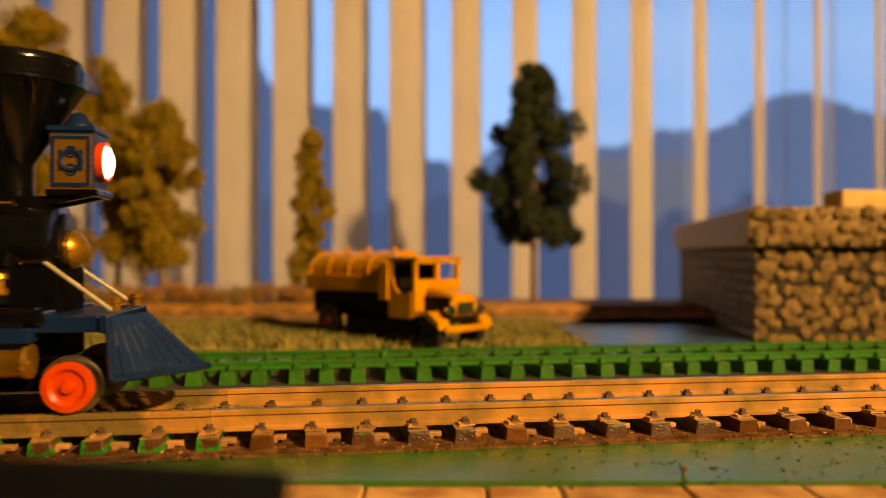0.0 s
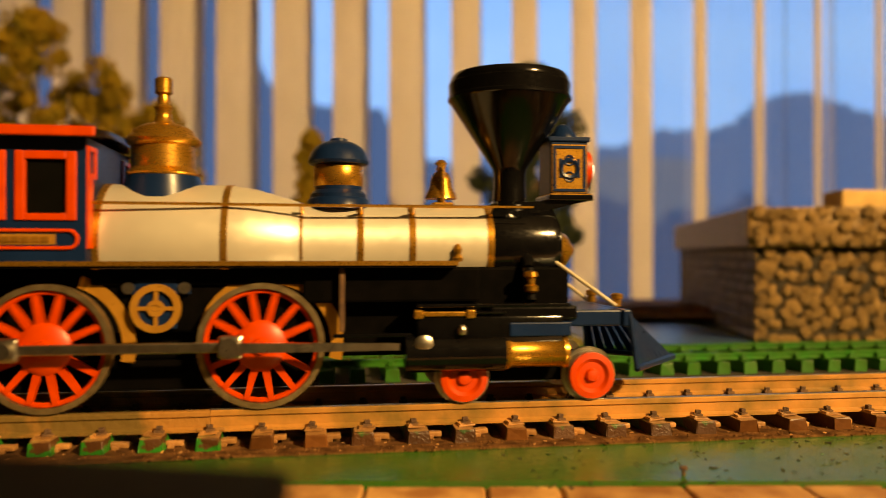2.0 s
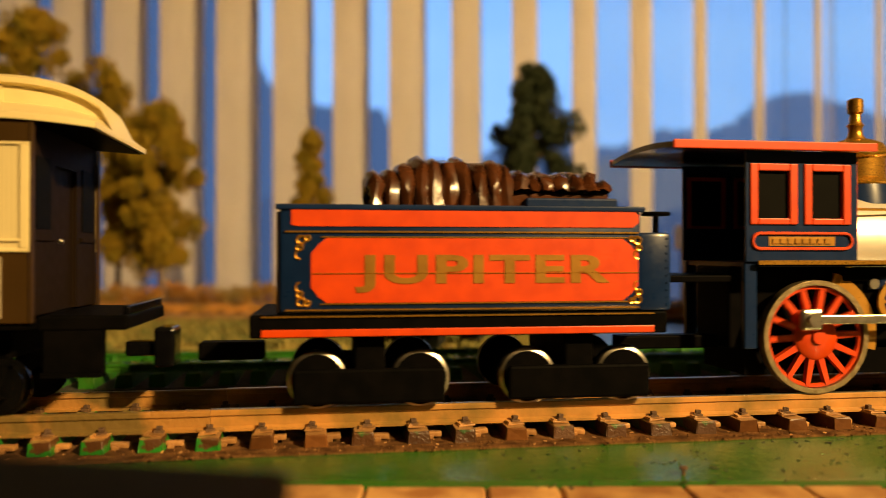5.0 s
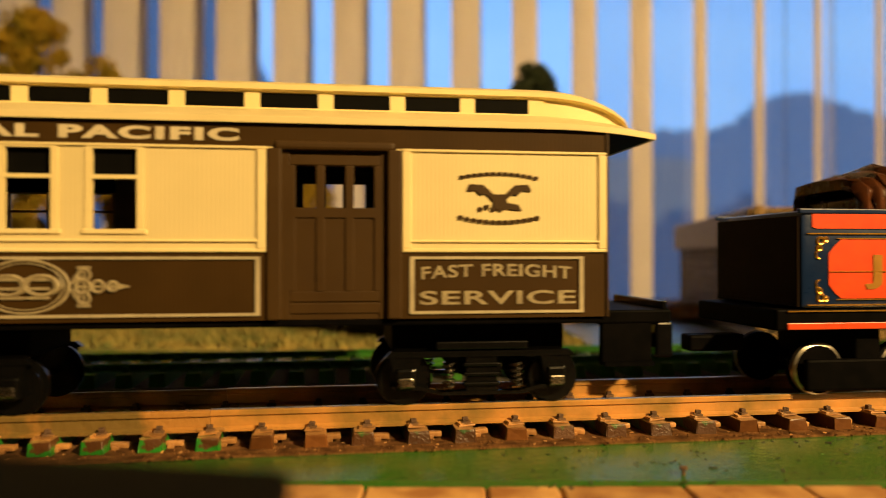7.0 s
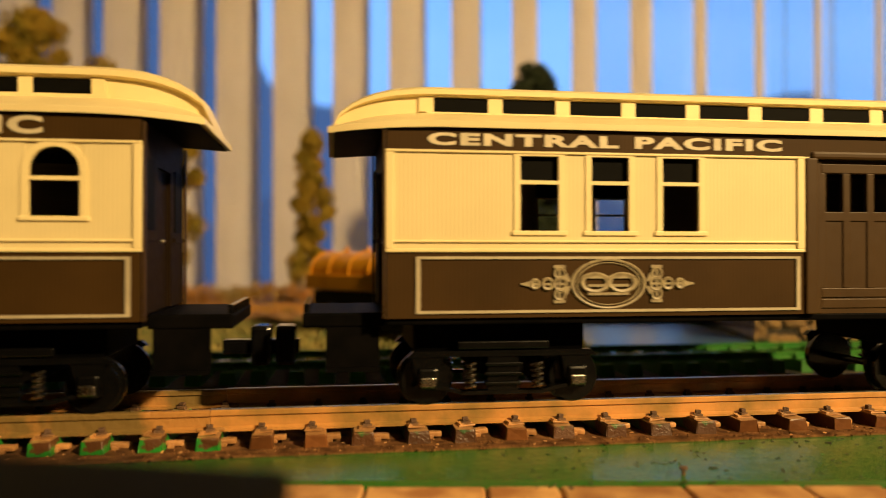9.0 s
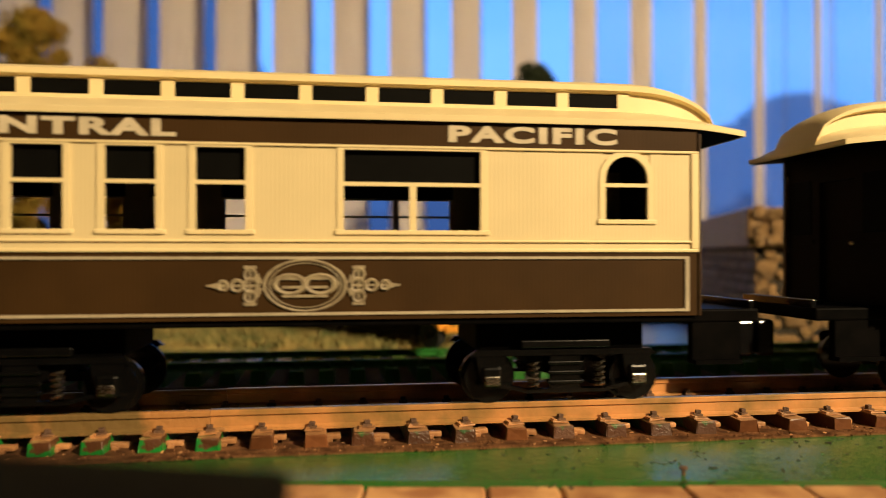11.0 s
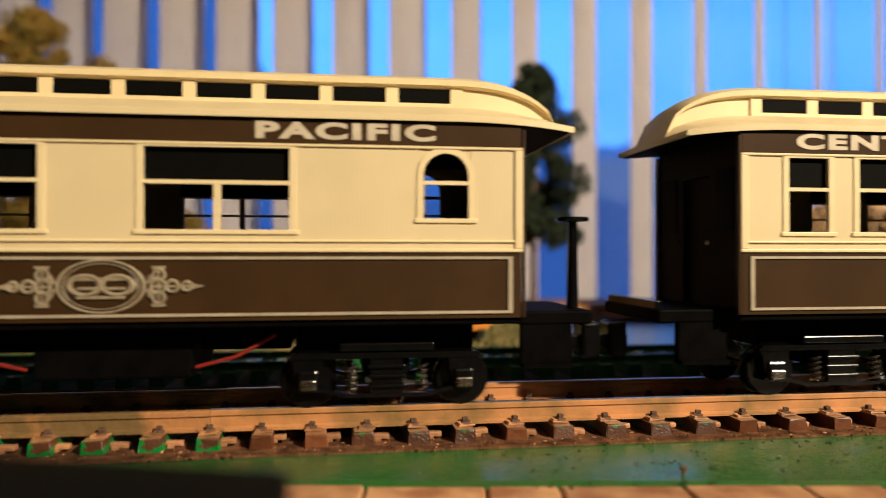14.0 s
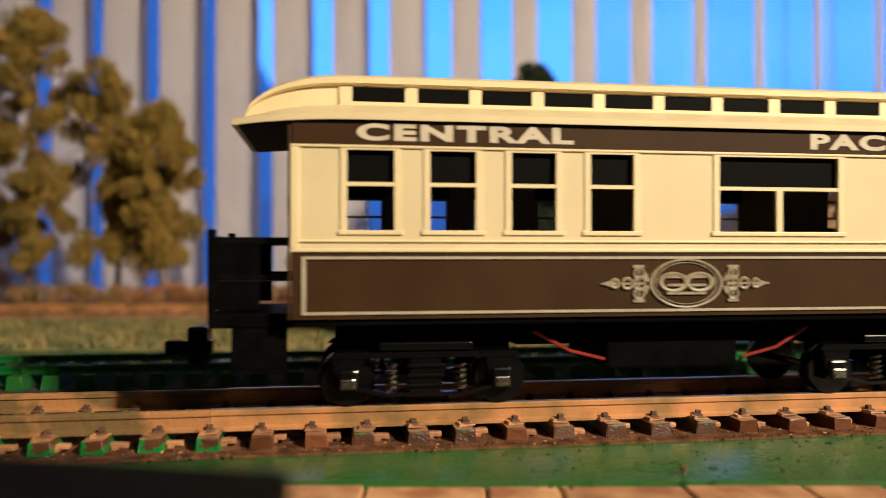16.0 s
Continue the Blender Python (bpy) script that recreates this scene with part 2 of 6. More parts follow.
TABLE = -0.0094
structure("floor", box(B(), -2.2, 2.6, -2.4, 1.3, -0.82, -0.78), M_FLOOR, "brown carpeted floor of the room", ROOM)
structure("ceiling", box(B(), -2.2, 2.6, -2.4, 1.3, 1.65, 1.7), M_WALL, "painted ceiling of the room", ROOM)
structure("wall_south", box(B(), -2.2, 2.6, -2.5, -2.4, -0.78, 1.65), M_WALL, "painted wall behind the layout", ROOM)
structure("wall_west", box(B(), -2.3, -2.2, -2.4, 1.3, -0.78, 1.65), M_WALL, "painted side wall", ROOM)
structure("wall_east", box(B(), 2.6, 2.7, -2.4, 1.3, -0.78, 1.65), M_WALL, "painted side wall", ROOM)
bm = B()
box(bm, -2.2, -0.82, 1.18, 1.3, -0.78, 1.65)
box(bm, 0.84, 2.6, 1.18, 1.3, -0.78, 1.65)
box(bm, -0.82, 0.84, 1.18, 1.3, -0.78, -0.08)
# unseen upper wall comes down low to cut the sky light
box(bm, -0.82, 0.84, 1.18, 1.3, 0.52, 1.65)
structure("wall_north", bm, M_WALL, "painted wall, window opening cropped to cut sky light", ROOM)
win = structure("window_1", box(B(), -0.82, 0.84, 1.2, 1.28, -0.08, -0.05, 0.004), M_FRAME, "wide white-framed window behind the blinds", ROOM)
part("window_frame", box(box(box(B(), -0.82, -0.78, 1.2, 1.28, -0.05, 0.52), 0.80, 0.84, 1.2, 1.28, -0.05, 0.52), -0.78, 0.80, 1.2, 1.28, 0.48, 0.52), M_FRAME, win)

# dusk outside: sky, hills and a house far off
SKYM = bpy.data.materials.new("dusk_sky")
SKYM.use_nodes = True
n, l = SKYM.node_tree.nodes, SKYM.node_tree.links
pb = n["Principled BSDF"]
pb.inputs["Base Color"].default_value = (0, 0, 0, 1)
tc, sx, rp, nz, mx = (n.new("ShaderNodeTexCoord"), n.new("ShaderNodeSeparateXYZ"), n.new("ShaderNodeValToRGB"), n.new("ShaderNodeTexNoise"), n.new("ShaderNodeMixRGB"))
l.new(tc.outputs["Generated"], sx.inputs[0])
l.new(sx.outputs["Z"], rp.inputs["Fac"])
rp.color_ramp.elements[0].color, rp.color_ramp.elements[1].color = (0.17, 0.46, 1.1, 1), (0.05, 0.28, 1.0, 1)
nz.inputs["Scale"].default_value, nz.inputs["Detail"].default_value = 7, 3
l.new(tc.outputs["Generated"], nz.inputs["Vector"])
mx.blend_type, mx.inputs["Color2"].default_value = "MIX", (0.24, 0.54, 1.1, 1)
l.new(nz.outputs["Fac"], mx.inputs["Fac"])
l.new(rp.outputs["Color"], mx.inputs["Color1"])
l.new(mx.outputs["Color"], pb.inputs["Emission Color"])
pb.inputs["Emission Strength"].default_value = 1.3
structure("backdrop", box(B(), -40, 40, 40, 40.2, -6, 26), SKYM, "pale blue dusk sky", ROOM)
# dusk light and haze on the distance are put in as glow
M_HILL = glow("hill_dusk_glow", (0.08, 0.19, 0.5), 0.9)
M_HILLDARK = glow("hedge_dusk_glow", (0.05, 0.11, 0.3), 0.9)
M_HOUSEFAR = glow("house_dusk_glow", (0.12, 0.19, 0.36), 0.9)


def ridge(name, y, pts, material, label):
    bm = B()
    prism(bm, [(pts[0][0], -8)] + pts + [(pts[-1][0], -8)], y, y + 0.3)
    return structure(name, bm, material, label, ROOM)


rnd = random.Random(4)


def height(x, line):
    for (a, u), (b, v) in zip(line, line[1:]):
        if a <= x <= b:
            return u + (v - u) * (x - a) / (b - a)
    return line[-1][1]


CREST = [(-24, 3.2), (1, 3.4), (3, 4.9), (5, 4.3), (6.7, 4.0), (8.2, 4.7), (10.6, 4.75), (11.2, 5.0), (12.2, 5.75), (13.5, 6.2), (14.6, 6.1), (15.6, 5.7), (17.2, 5.2), (25, 5.0)]
pts = [(-24 + i * 0.2, height(-24 + i * 0.2, CREST) + 0.22 * rnd.random()) for i in range(241)]
ridge("backdrop_hill", 30, pts, M_HILL, "wooded hill glowing blue, dusk haze put into its colour")
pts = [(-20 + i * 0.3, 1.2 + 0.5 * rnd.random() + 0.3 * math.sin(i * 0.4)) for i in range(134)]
ridge("backdrop_hedge", 24, pts, M_HILLDARK, "hedge line glowing dark blue for dusk")
ridge("backdrop_house", 26, [(4.6, 2.0), (5.4, 3.3), (8.2, 3.3), (9.0, 2.0)], M_HOUSEFAR, "house roof glowing pale blue for dusk")

# added dim glowing shape that darkens the gaps between the left vanes
ridge("backdrop_gable", 28, [(-26, 9.8), (-8.1, 9.8), (-6.3, 6.2), (-4.4, 5.4), (-2.2, 5.3), (-1.4, 3.5), (0.2, 3.4)], glow("left_gap_glow", (0.06, 0.14, 0.38), 0.9), "added dim blue glowing shape behind the left vanes")

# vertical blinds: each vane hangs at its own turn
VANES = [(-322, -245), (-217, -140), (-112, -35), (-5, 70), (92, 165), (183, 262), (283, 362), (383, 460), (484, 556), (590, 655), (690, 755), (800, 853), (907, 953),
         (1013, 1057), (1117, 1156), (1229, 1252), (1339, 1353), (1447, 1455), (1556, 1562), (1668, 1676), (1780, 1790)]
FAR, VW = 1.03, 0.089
blind = thing("vertical_blind", ROOM, "cream vinyl vertical blind with half-open vanes", "blind")
part("head_rail", box(B(), -0.95, 1.0, FAR - 0.02, FAR + 0.03, 0.93, 0.965, 0.003), M_FRAME, blind)
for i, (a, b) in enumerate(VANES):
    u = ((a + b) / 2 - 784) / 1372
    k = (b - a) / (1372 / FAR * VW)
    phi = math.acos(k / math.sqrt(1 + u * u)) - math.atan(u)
    bm = B()
    rows = []
    for z in (-0.058, 0.93):
        row = []
        for s in range(7):
            q = s / 6 - 0.5
            row.append(bm.verts.new((q * VW, 0.006 * (1 - 4 * q * q), z)))
        rows.append(row)
    for s in range(6):
        bm.faces.new((rows[0][s], rows[0][s + 1], rows[1][s + 1], rows[1][s]))
    bmesh.ops.solidify(bm, geom=bm.faces[:], thickness=0.001)
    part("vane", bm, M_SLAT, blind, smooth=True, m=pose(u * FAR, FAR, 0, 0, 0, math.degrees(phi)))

# a gathered sheer curtain hangs behind part of the blind
bm = B()
rows = [[], []]
rnd = random.Random(8)
x, i = 0.19, 0
while x < 1.05:
    for k, z in enumerate((-0.07, 0.95)):
        rows[k].append(bm.verts.new((x + 0.004 * k * rnd.uniform(-1, 1), 1.10 + 0.028 * math.sin(i * 1.1) + rnd.uniform(-1, 1) * 0.012, z)))
    x += rnd.uniform(0.006, 0.022)
    i += 1
for j in range(len(rows[0]) - 1):
    bm.faces.new((rows[0][j], rows[0][j + 1], rows[1][j + 1], rows[1][j]))
curtain = thing("sheer_curtain", ROOM, "gathered sheer white curtain behind the blind", "curtain")
part("cloth", bm, M_SHEER, curtain, smooth=True)
part("curtain_rod", rod(B(), (0.15, 1.10, 0.955), (1.1, 1.10, 0.955), 0.008), M_FRAME, curtain)

# ---- layout board ----
bm = B()
outline_ = [(-1.5, -0.12), (-0.135, 0.1712), (1.7, 0.1712), (1.7, 0.765), (-1.5, 0.765)]
top_ = [bm.verts.new((x, y, TABLE)) for x, y in outline_]
low_ = [bm.verts.new((x, y, TABLE - 0.02)) for x, y in outline_]
bm.faces.new(top_)
bm.faces.new(list(reversed(low_)))
for i in range(5):
    j = (i + 1) % 5
    bm.faces.new((low_[i], low_[j], top_[j], top_[i]))
structure("ground", bm, M_GREEN, "green-painted train layout board", ROOM)
edge = structure("edge_trim", box(B(), -0.13, 0.6, 0.145, 0.1710, -0.032, -0.0225), M_EDGEWOOD, "pale wooden blocks along the board's edge", ROOM)
x = -0.1250
rnd = random.Random(9)
for w in [0.027] * 4 + [0.0265, 0.0160, 0.0272, 0.0260, 0.0175, 0.025] + [0.026] * 6:
    part("edge_block", box(B(), x + 0.0002, x + w - 0.0003, 0.146, 0.1708 + rnd.uniform(-1, 1) * 0.0003, -0.0225, -0.0100 - 0.0007 * rnd.random(), 0.0007), M_EDGEWOOD, edge)
    x += w
structure("front_shelf", box(B(), -0.16, 0.10, -0.06, 0.12, -0.062, -0.052, 0.001), M_NEARBLACK, "black shelf below the board's edge", ROOM)
# added box that makes the near left corner dark, no known object
tb = thing("black_case", ROOM @ pose(-0.0445, 0.066, 0.0208), "added black box filling the dark near left corner", "case")
for name, z0, z1, grow in (("body", -0.0728, -0.0036, 0.0), ("lid", -0.0036, 0.0, 0.0004)):
    bm = box(B(), -0.080 - grow, 0.0290 + grow, -0.020 - grow, 0.012 + grow, z0, z1, 0.0012)
    for v in bm.verts:
        if v.co.z > -0.03:
            v.co.z -= v.co.x * 0.056
    part(name, bm, M_NEARBLACK, tb, smooth=True)
legs = thing("layout_bench", ROOM, "plain wooden bench carrying the layout board", "bench")
for lx in (-1.3, 1.55):
    for ly in (0.25, 0.69):
        part("leg", box(B(), lx, lx + 0.06, ly, ly + 0.06, -0.78, TABLE - 0.02), M_EDGEWOOD, legs)

# ---- tracks ----
CY = 0.2258


def rail_profile(head, high=0.0055):
    """Half outlines of a T rail of about 5.5 mm, head level at head."""
    pts = [(-0.0017, head - 0.0055), (-0.0017, head - 0.0049), (-0.0005, head - 0.0043), (-0.0005, head - 0.0018), (-0.0011, head - 0.0014),
            (-0.0011, head - 0.0003), (-0.0008, head), (0.0008, head), (0.0011, head - 0.0003), (0.0011, head - 0.0014), (0.0005, head - 0.0018),
            (0.0005, head - 0.0043), (0.0017, head - 0.0049), (0.0017, head - 0.0055)]
    return [(y, head + (z - head) * high / 0.0055) for y, z in pts]


def rail(parent, y, head, material, topmat, x0=-1.2, x1=1.5, high=0.0055):
    bm = B()
    pr = rail_profile(head - 0.00012, high)
    a = [bm.verts.new((x0, y + p, z)) for p, z in pr]
    b = [bm.verts.new((x1, y + p, z)) for p, z in pr]
    for i in range(len(pr)):
        j = (i + 1) % len(pr)
        bm.faces.new((a[i], a[j], b[j], b[i]))
    bm.faces.new(list(reversed(a)))
    bm.faces.new(b)
    bmesh.ops.recalc_face_normals(bm, faces=bm.faces[:])
    r = part("rail", bm, material, parent)
    part("railhead", box(B(), x0, x1, y - 0.00085, y + 0.00085, head - 0.0001, head), topmat, r, "worn bright railhead")
    return r


def tie_mesh(seed, length=0.0495, width=0.0061, h=0.0040):
    bm = B()
    box(bm, -width / 2, width / 2, -length / 2, length / 2, 0, h, 0.0004)
    r = random.Random(seed)
    for v in bm.verts:
        v.co += Vector((r.uniform(-1, 1) * 0.00018, r.uniform(-1, 1) * 0.00025, r.uniform(-1, 1) * 0.0002))
        if v.co.z > h / 2:
            v.co.x *= 0.88
            v.co.y *= 0.995
    me = bpy.data.meshes.new("tie")
    bm.normal_update()
    bm.to_mesh(me)
    bm.free()
    return me


def small_mesh(name, boxes):
    """One shared mesh of a few bevelled blocks."""
    bm = B()
    for b in boxes:
        box(bm, *b)
    me = bpy.data.meshes.new(name)
    bm.to_mesh(me)
    bm.free()
    return me


JOINT = -0.0315


def track(label, m, mats, pitch, railmat, topmat, spikes, head, phase, high=0.0055, x0=-0.3, x1=0.52):
    """A straight two-rail track along x; m places its middle, at board level."""
    t = tagged(thing("track", m, label, "track", "tracks of the layout"), kind="structure")
    top = head - high
    if railmat is M_RUST:
        for y in (-0.016, 0.016):
            rail(t, y, head - 0.0002, M_OLDRAIL, M_OLDRAIL, x1=JOINT, high=high - 0.0002)
            rail(t, y, head, railmat, topmat, x0=JOINT + 0.0001, high=high)
            part("rail_joiner", box(B(), JOINT - 0.0035, JOINT + 0.0038, y - 0.0019, y + 0.0019, top, top + 0.0009, 0.0003), M_OLDRAIL, t)
    else:
        for y in (-0.016, 0.016):
            rail(t, y, head, railmat, topmat, high=high)
    r = random.Random(len(label))
    pool = [[tie_mesh(s, h=top) for s in range(6)] for _ in mats]
    for k, p in enumerate(pool):
        for me in p:
            me.materials.append(mats[k])
    sp = small_mesh("spike", [(-0.0013, 0.0013, -0.0010, 0.0007, 0, 0.0010, 0.0002), (-0.0008, 0.0008, -0.0005, 0.0008, 0.0010, 0.0020, 0.0002)])
    plate = small_mesh("tie_plate", [(-0.0023, 0.0023, -0.0024, 0.0012, 0, 0.0004, 0.0001), (-0.0020, -0.0010, -0.0021, 0.0010, 0.0004, 0.0008, 0.0001)])
    web = small_mesh("connector", [(0.0022, 0.0066, -0.0013, 0.0012, 0.0011, 0.0024, 0.0002), (0.0026, 0.0044, -0.0022, 0.0010, 0.0006, 0.0017, 0.0002)])
    for me in (plate, web):
        me.materials.append(M_TAN)
    sp.materials.append(M_SPIKE if railmat is M_RUST else railmat)
    far = B()
    i0, i1 = int(-1.15 / pitch), int(1.45 / pitch)
    for i in range(i0, i1):
        x = phase + i * pitch
        if x0 < x < x1:
            k = 0
            if len(mats) > 2:
                k = 0 if x < -0.03 else (r.choice((1, 1, 2)))
            ob = new("tie", r.choice(pool[k]))
            ob.parent = t
            ob.matrix_basis = pose(x + r.uniform(-1, 1) * 0.0004, r.uniform(-1, 1) * 0.0004, 0, 0, r.uniform(-1, 1), r.uniform(-1, 1) * 1.6)
            if len(mats) > 2:
                for name, me, z in (("tie_plate", plate, top), ("connector", web, 0.0)):
                    s = new(name, me)
                    s.parent = t
                    s.matrix_basis = pose(x + r.uniform(-1, 1) * 0.0004, -0.0190 + r.uniform(-1, 1) * 0.0006, z, r.uniform(-4, 4), r.uniform(-5, 5), r.uniform(-9, 9))
            if spikes:
                for y in (-0.0184, 0.0136, 0.0184):
                    s = new("spike", sp)
                    s.parent = t
                    s.matrix_basis = pose(x + r.uniform(-1, 1) * 0.0007, y, top, r.uniform(-6, 6), r.uniform(-6, 6), r.uniform(-20, 20))
        else:
            box(far, x - 0.0033, x + 0.0033, -0.0247, 0.0247, 0, top)
    tagged(part("distant_ties", far, mats[-1], t), kind="stuff")
    return t


track("rust-painted near track with chipped green and brown ties", pose(0, CY, TABLE), [M_TIEGREEN, M_TIEMIX, M_TIE], 0.01334, M_RUST, M_RAILTOP, True, -TABLE, -0.07135)
track("green-painted track with green ties beside the near track", pose(0, 0.3255, TABLE), [M_GREENTRACK], 0.01245, M_GREENTRACK, M_GREENTRACK, True, -TABLE - 0.0012, -0.00195, high=0.0028)
# added dark sheet puts shade into the gaps between the green ties
structure("track_bed", box(B(), -1.2, 1.5, 0.2975, 0.3535, TABLE, TABLE + 0.0004), M_MORTAR_SHADE, "dark sheet, shade painted between the green ties")
bm = B()
box(bm, -1.2, 1.5, CY - 0.0302, CY + 0.036, TABLE, TABLE + 0.0006)
structure("ballast", bm, M_DIRT, "brown grit strip under the near track")
bm = B()
rnd = random.Random(31)
for i in range(1100):
    x, y = rnd.uniform(-0.12, 0.2), max(CY - 0.0318, CY + rnd.gauss(-0.0280, 0.0025)) if i % 2 else rnd.uniform(CY - 0.026, CY + 0.034)
    s = rnd.uniform(0.00012, 0.00045)
    bmesh.ops.create_icosphere(bm, subdivisions=1, radius=s, matrix=pose(x, y, TABLE + 0.0006, rnd.uniform(0, 90), rnd.uniform(0, 90)))
flakes = B()
for i in range(160):
    s = rnd.uniform(0.00015, 0.0004)
    bmesh.ops.create_icosphere(flakes, subdivisions=1, radius=s, matrix=pose(rnd.uniform(-0.12, 0.2), CY + rnd.uniform(-0.0305, -0.018), TABLE + 0.0007, rnd.uniform(-25, 25), rnd.uniform(-25, 25), rnd.uniform(0, 180)) @ Matrix.Diagonal((1.8, 1, 0.35, 1)))
tagged(part("paint_flakes", flakes, M_TAN, None, "tan paint flakes lying between the ties"), kind="stuff", category="flakes")
tagged(part("grit", bm, M_DIRT, None, "loose brown grit between the ties"), kind="stuff", category="grit")
bm = B()
for i in range(420):
    x, y = 0.2 - 0.16 * rnd.random() ** 2.2, rnd.uniform(0.158, 0.193)
    bmesh.ops.create_icosphere(bm, subdivisions=1, radius=rnd.uniform(0.0001, 0.00045) * (2.0 if i % 17 == 0 and x > 0.08 else 1.0), matrix=pose(x, y, TABLE, 0, 0, rnd.uniform(0, 180)) @ Matrix.Diagonal((1.8, 1, 0.6, 1)))
tagged(part("crumbs", bm, M_MORTAR_SHADE, None, "dark crumbs scattered on the green board"), kind="stuff", category="crumbs")
nub = thing("screw_head", ROOM @ pose(0.0545, 0.1760, TABLE) @ Matrix.Scale(0.75, 4), "small rusty screw head on the green board", "screw")
part("shank", lathe(B(), [(0.0006, 0), (0.0006, 0.0014)], seg=10), M_SPIKE, nub)
part("head", lathe(B(), [(0.0009, 0.0014), (0.0014, 0.0018), (0.0013, 0.0024), (0.0006, 0.0027)], seg=12), M_SPIKE, nub, smooth=True)

# ---- scenery behind the tracks ----
bm = B()
box(bm, -1.2, 0.10, 0.56, 0.762, TABLE, -0.0035, 0.001)
box(bm, 0.10, 0.335, 0.56, 0.762, -0.0065, -0.0035, 0.0008)
structure("roadbed", bm, M_BED, "raised brown roadbed board with a short bridge", ROOM)
bt = tagged(thing("back_track", ROOM @ pose(0, 0.60, -0.0035), "rust-brown track on the raised roadbed", "track", "tracks of the layout"), kind="structure")
for y in (-0.016, 0.016):
    rail(bt, y, 0.0045, M_RUST, M_RUST, -1.1, 0.33)
tm = tie_mesh(3, h=0.0012)
tm.materials.append(M_TIE)
for i in range(62):
    ob = new("tie", tm)
    ob.parent = bt
    ob.matrix_basis = pose(-0.5 + i * 0.0134, 0, 0)
structure("water", box(B(), 0.08, 0.175, 0.405, 0.60, TABLE, TABLE + 0.0004), M_WATER, "blue-painted water on the board", ROOM)


def tufts(name, x0, x1, y0, y1, z, count, size, material, label, category, seed, lean=0.6):
    """Short upright blades and flecks on a patch, as one piece of stuff."""
    r = random.Random(seed)
    verts, faces = [], []
    for _ in range(count):
        x, y = r.uniform(x0, x1), r.uniform(y0, y1)
        a, h, w = r.uniform(0, math.pi), size * r.uniform(0.5, 1.2), size * 0.22
        dx, dy = math.cos(a) * w, math.sin(a) * w
        lx, ly = r.uniform(-lean, lean) * h, r.uniform(-lean, lean) * h
        k = len(verts)
        verts += [(x - dx, y - dy, z), (x + dx, y + dy, z), (x + lx, y + ly, z + h)]
        faces.append((k, k + 1, k + 2))
    me = bpy.data.meshes.new(name)
    me.from_pydata(verts, [], faces)
    me.materials.append(material)
    ob = new(name, me)
    ob.matrix_basis = ROOM
    return tagged(ob, label, category, kind="stuff")


structure("grass_mat", box(B(), -0.36, 0.076, 0.398, 0.555, TABLE, TABLE + 0.0012, 0.0005), M_GRASS, "dry grass mat on the board", ROOM)
tufts("dry_grass", -0.36, 0.076, 0.40, 0.555, TABLE + 0.001, 13000, 0.0045, M_GRASS, "dry olive grass round the truck", "grass", 5)


def blob_leaves(centers, per, leaf, material_seed):
    """Leaf flecks gathered in clumps round the given (x, y, z, r)."""
    r = random.Random(material_seed)
    verts, faces = [], []
    for cx, cy, cz, cr in centers:
        for _ in range(per):
            d = Vector((r.gauss(0, 1), r.gauss(0, 1), r.gauss(0, 1))).normalized() * cr * r.random() ** 0.45
            p = Vector((cx, cy, cz)) + d
            a = Vector((r.gauss(0, 1), r.gauss(0, 1), r.gauss(0, 1))).normalized() * leaf * r.uniform(0.6, 1.3)
            b = a.cross(Vector((r.gauss(0, 1), r.gauss(0, 1), r.gauss(0, 1)))).normalized() * leaf * 0.7
            k = len(verts)
            verts += [p - a, p - b, p + a, p + b]
            faces.append((k, k + 1, k + 2, k + 3))
    me = bpy.data.meshes.new("crown")
    me.from_pydata(verts, [], faces)
    return me


def tree(label, x, y, base, z0, z1, shape, count, material, seed, per=330, trunk=0.003, clump=0.0135):
    """shape(h) gives the crown's half width at height 0..1."""
    t = thing("tree", ROOM @ pose(x, y, base), label, "tree", "model trees")
    r = random.Random(seed)
    bm = B()
    mid = z0 + (z1 - z0) * 0.35
    rod(bm, (0, 0, 0), (0.001, 0, mid), trunk, trunk * 0.6, 8)
    rod(bm, (0.001, 0, mid), (0, 0.001, z0 + (z1 - z0) * 0.95), trunk * 0.6, trunk * 0.15, 8)
    cs = []
    for i in range(count):
        h = (i + r.random()) / count
        w = shape(h)
        a = r.uniform(0, 2 * math.pi)
        q = w * math.sqrt(r.random()) * 1.05
        c = (q * math.cos(a), q * math.sin(a), z0 + (z1 - z0) * h, clump * r.uniform(0.6, 1.2))
        cs.append(c)
        if i % 2 == 0:
            rod(bm, (0, 0, max(z0 * 0.8, c[2] - q * 0.7)), c[:3], trunk * 0.25, trunk * 0.1, 5)
    part("trunk", bm, M_BARK, t)
    me = blob_leaves(cs, per, 0.0022, seed)
    me.materials.append(material)
    ob = new("crown", me)
    ob.parent = t
    return t


tree("tall olive model tree with clumpy foliage", -0.385, 0.72, -0.0035, 0.03, 0.268, lambda h: 0.058 * (1 - h) ** 0.5 * (1.15 - 0.4 * math.sin(h * 9)) + 0.010, 95, M_LEAF_OLIVE, 11)
tree("olive model tree with two rounded tiers", -0.302, 0.72, -0.0035, 0.042, 0.214, lambda h: (0.026 if h > 0.55 else 0.018) * (1.1 - abs(h - 0.8)), 44, M_LEAF_OLIVE, 12)
tree("bushy olive model tree", -0.259, 0.71, -0.0035, 0.036, 0.176, lambda h: 0.037 * math.sin(math.pi * min(1, h * 0.85 + 0.15)) ** 0.6, 66, M_LEAF_OLIVE, 13)
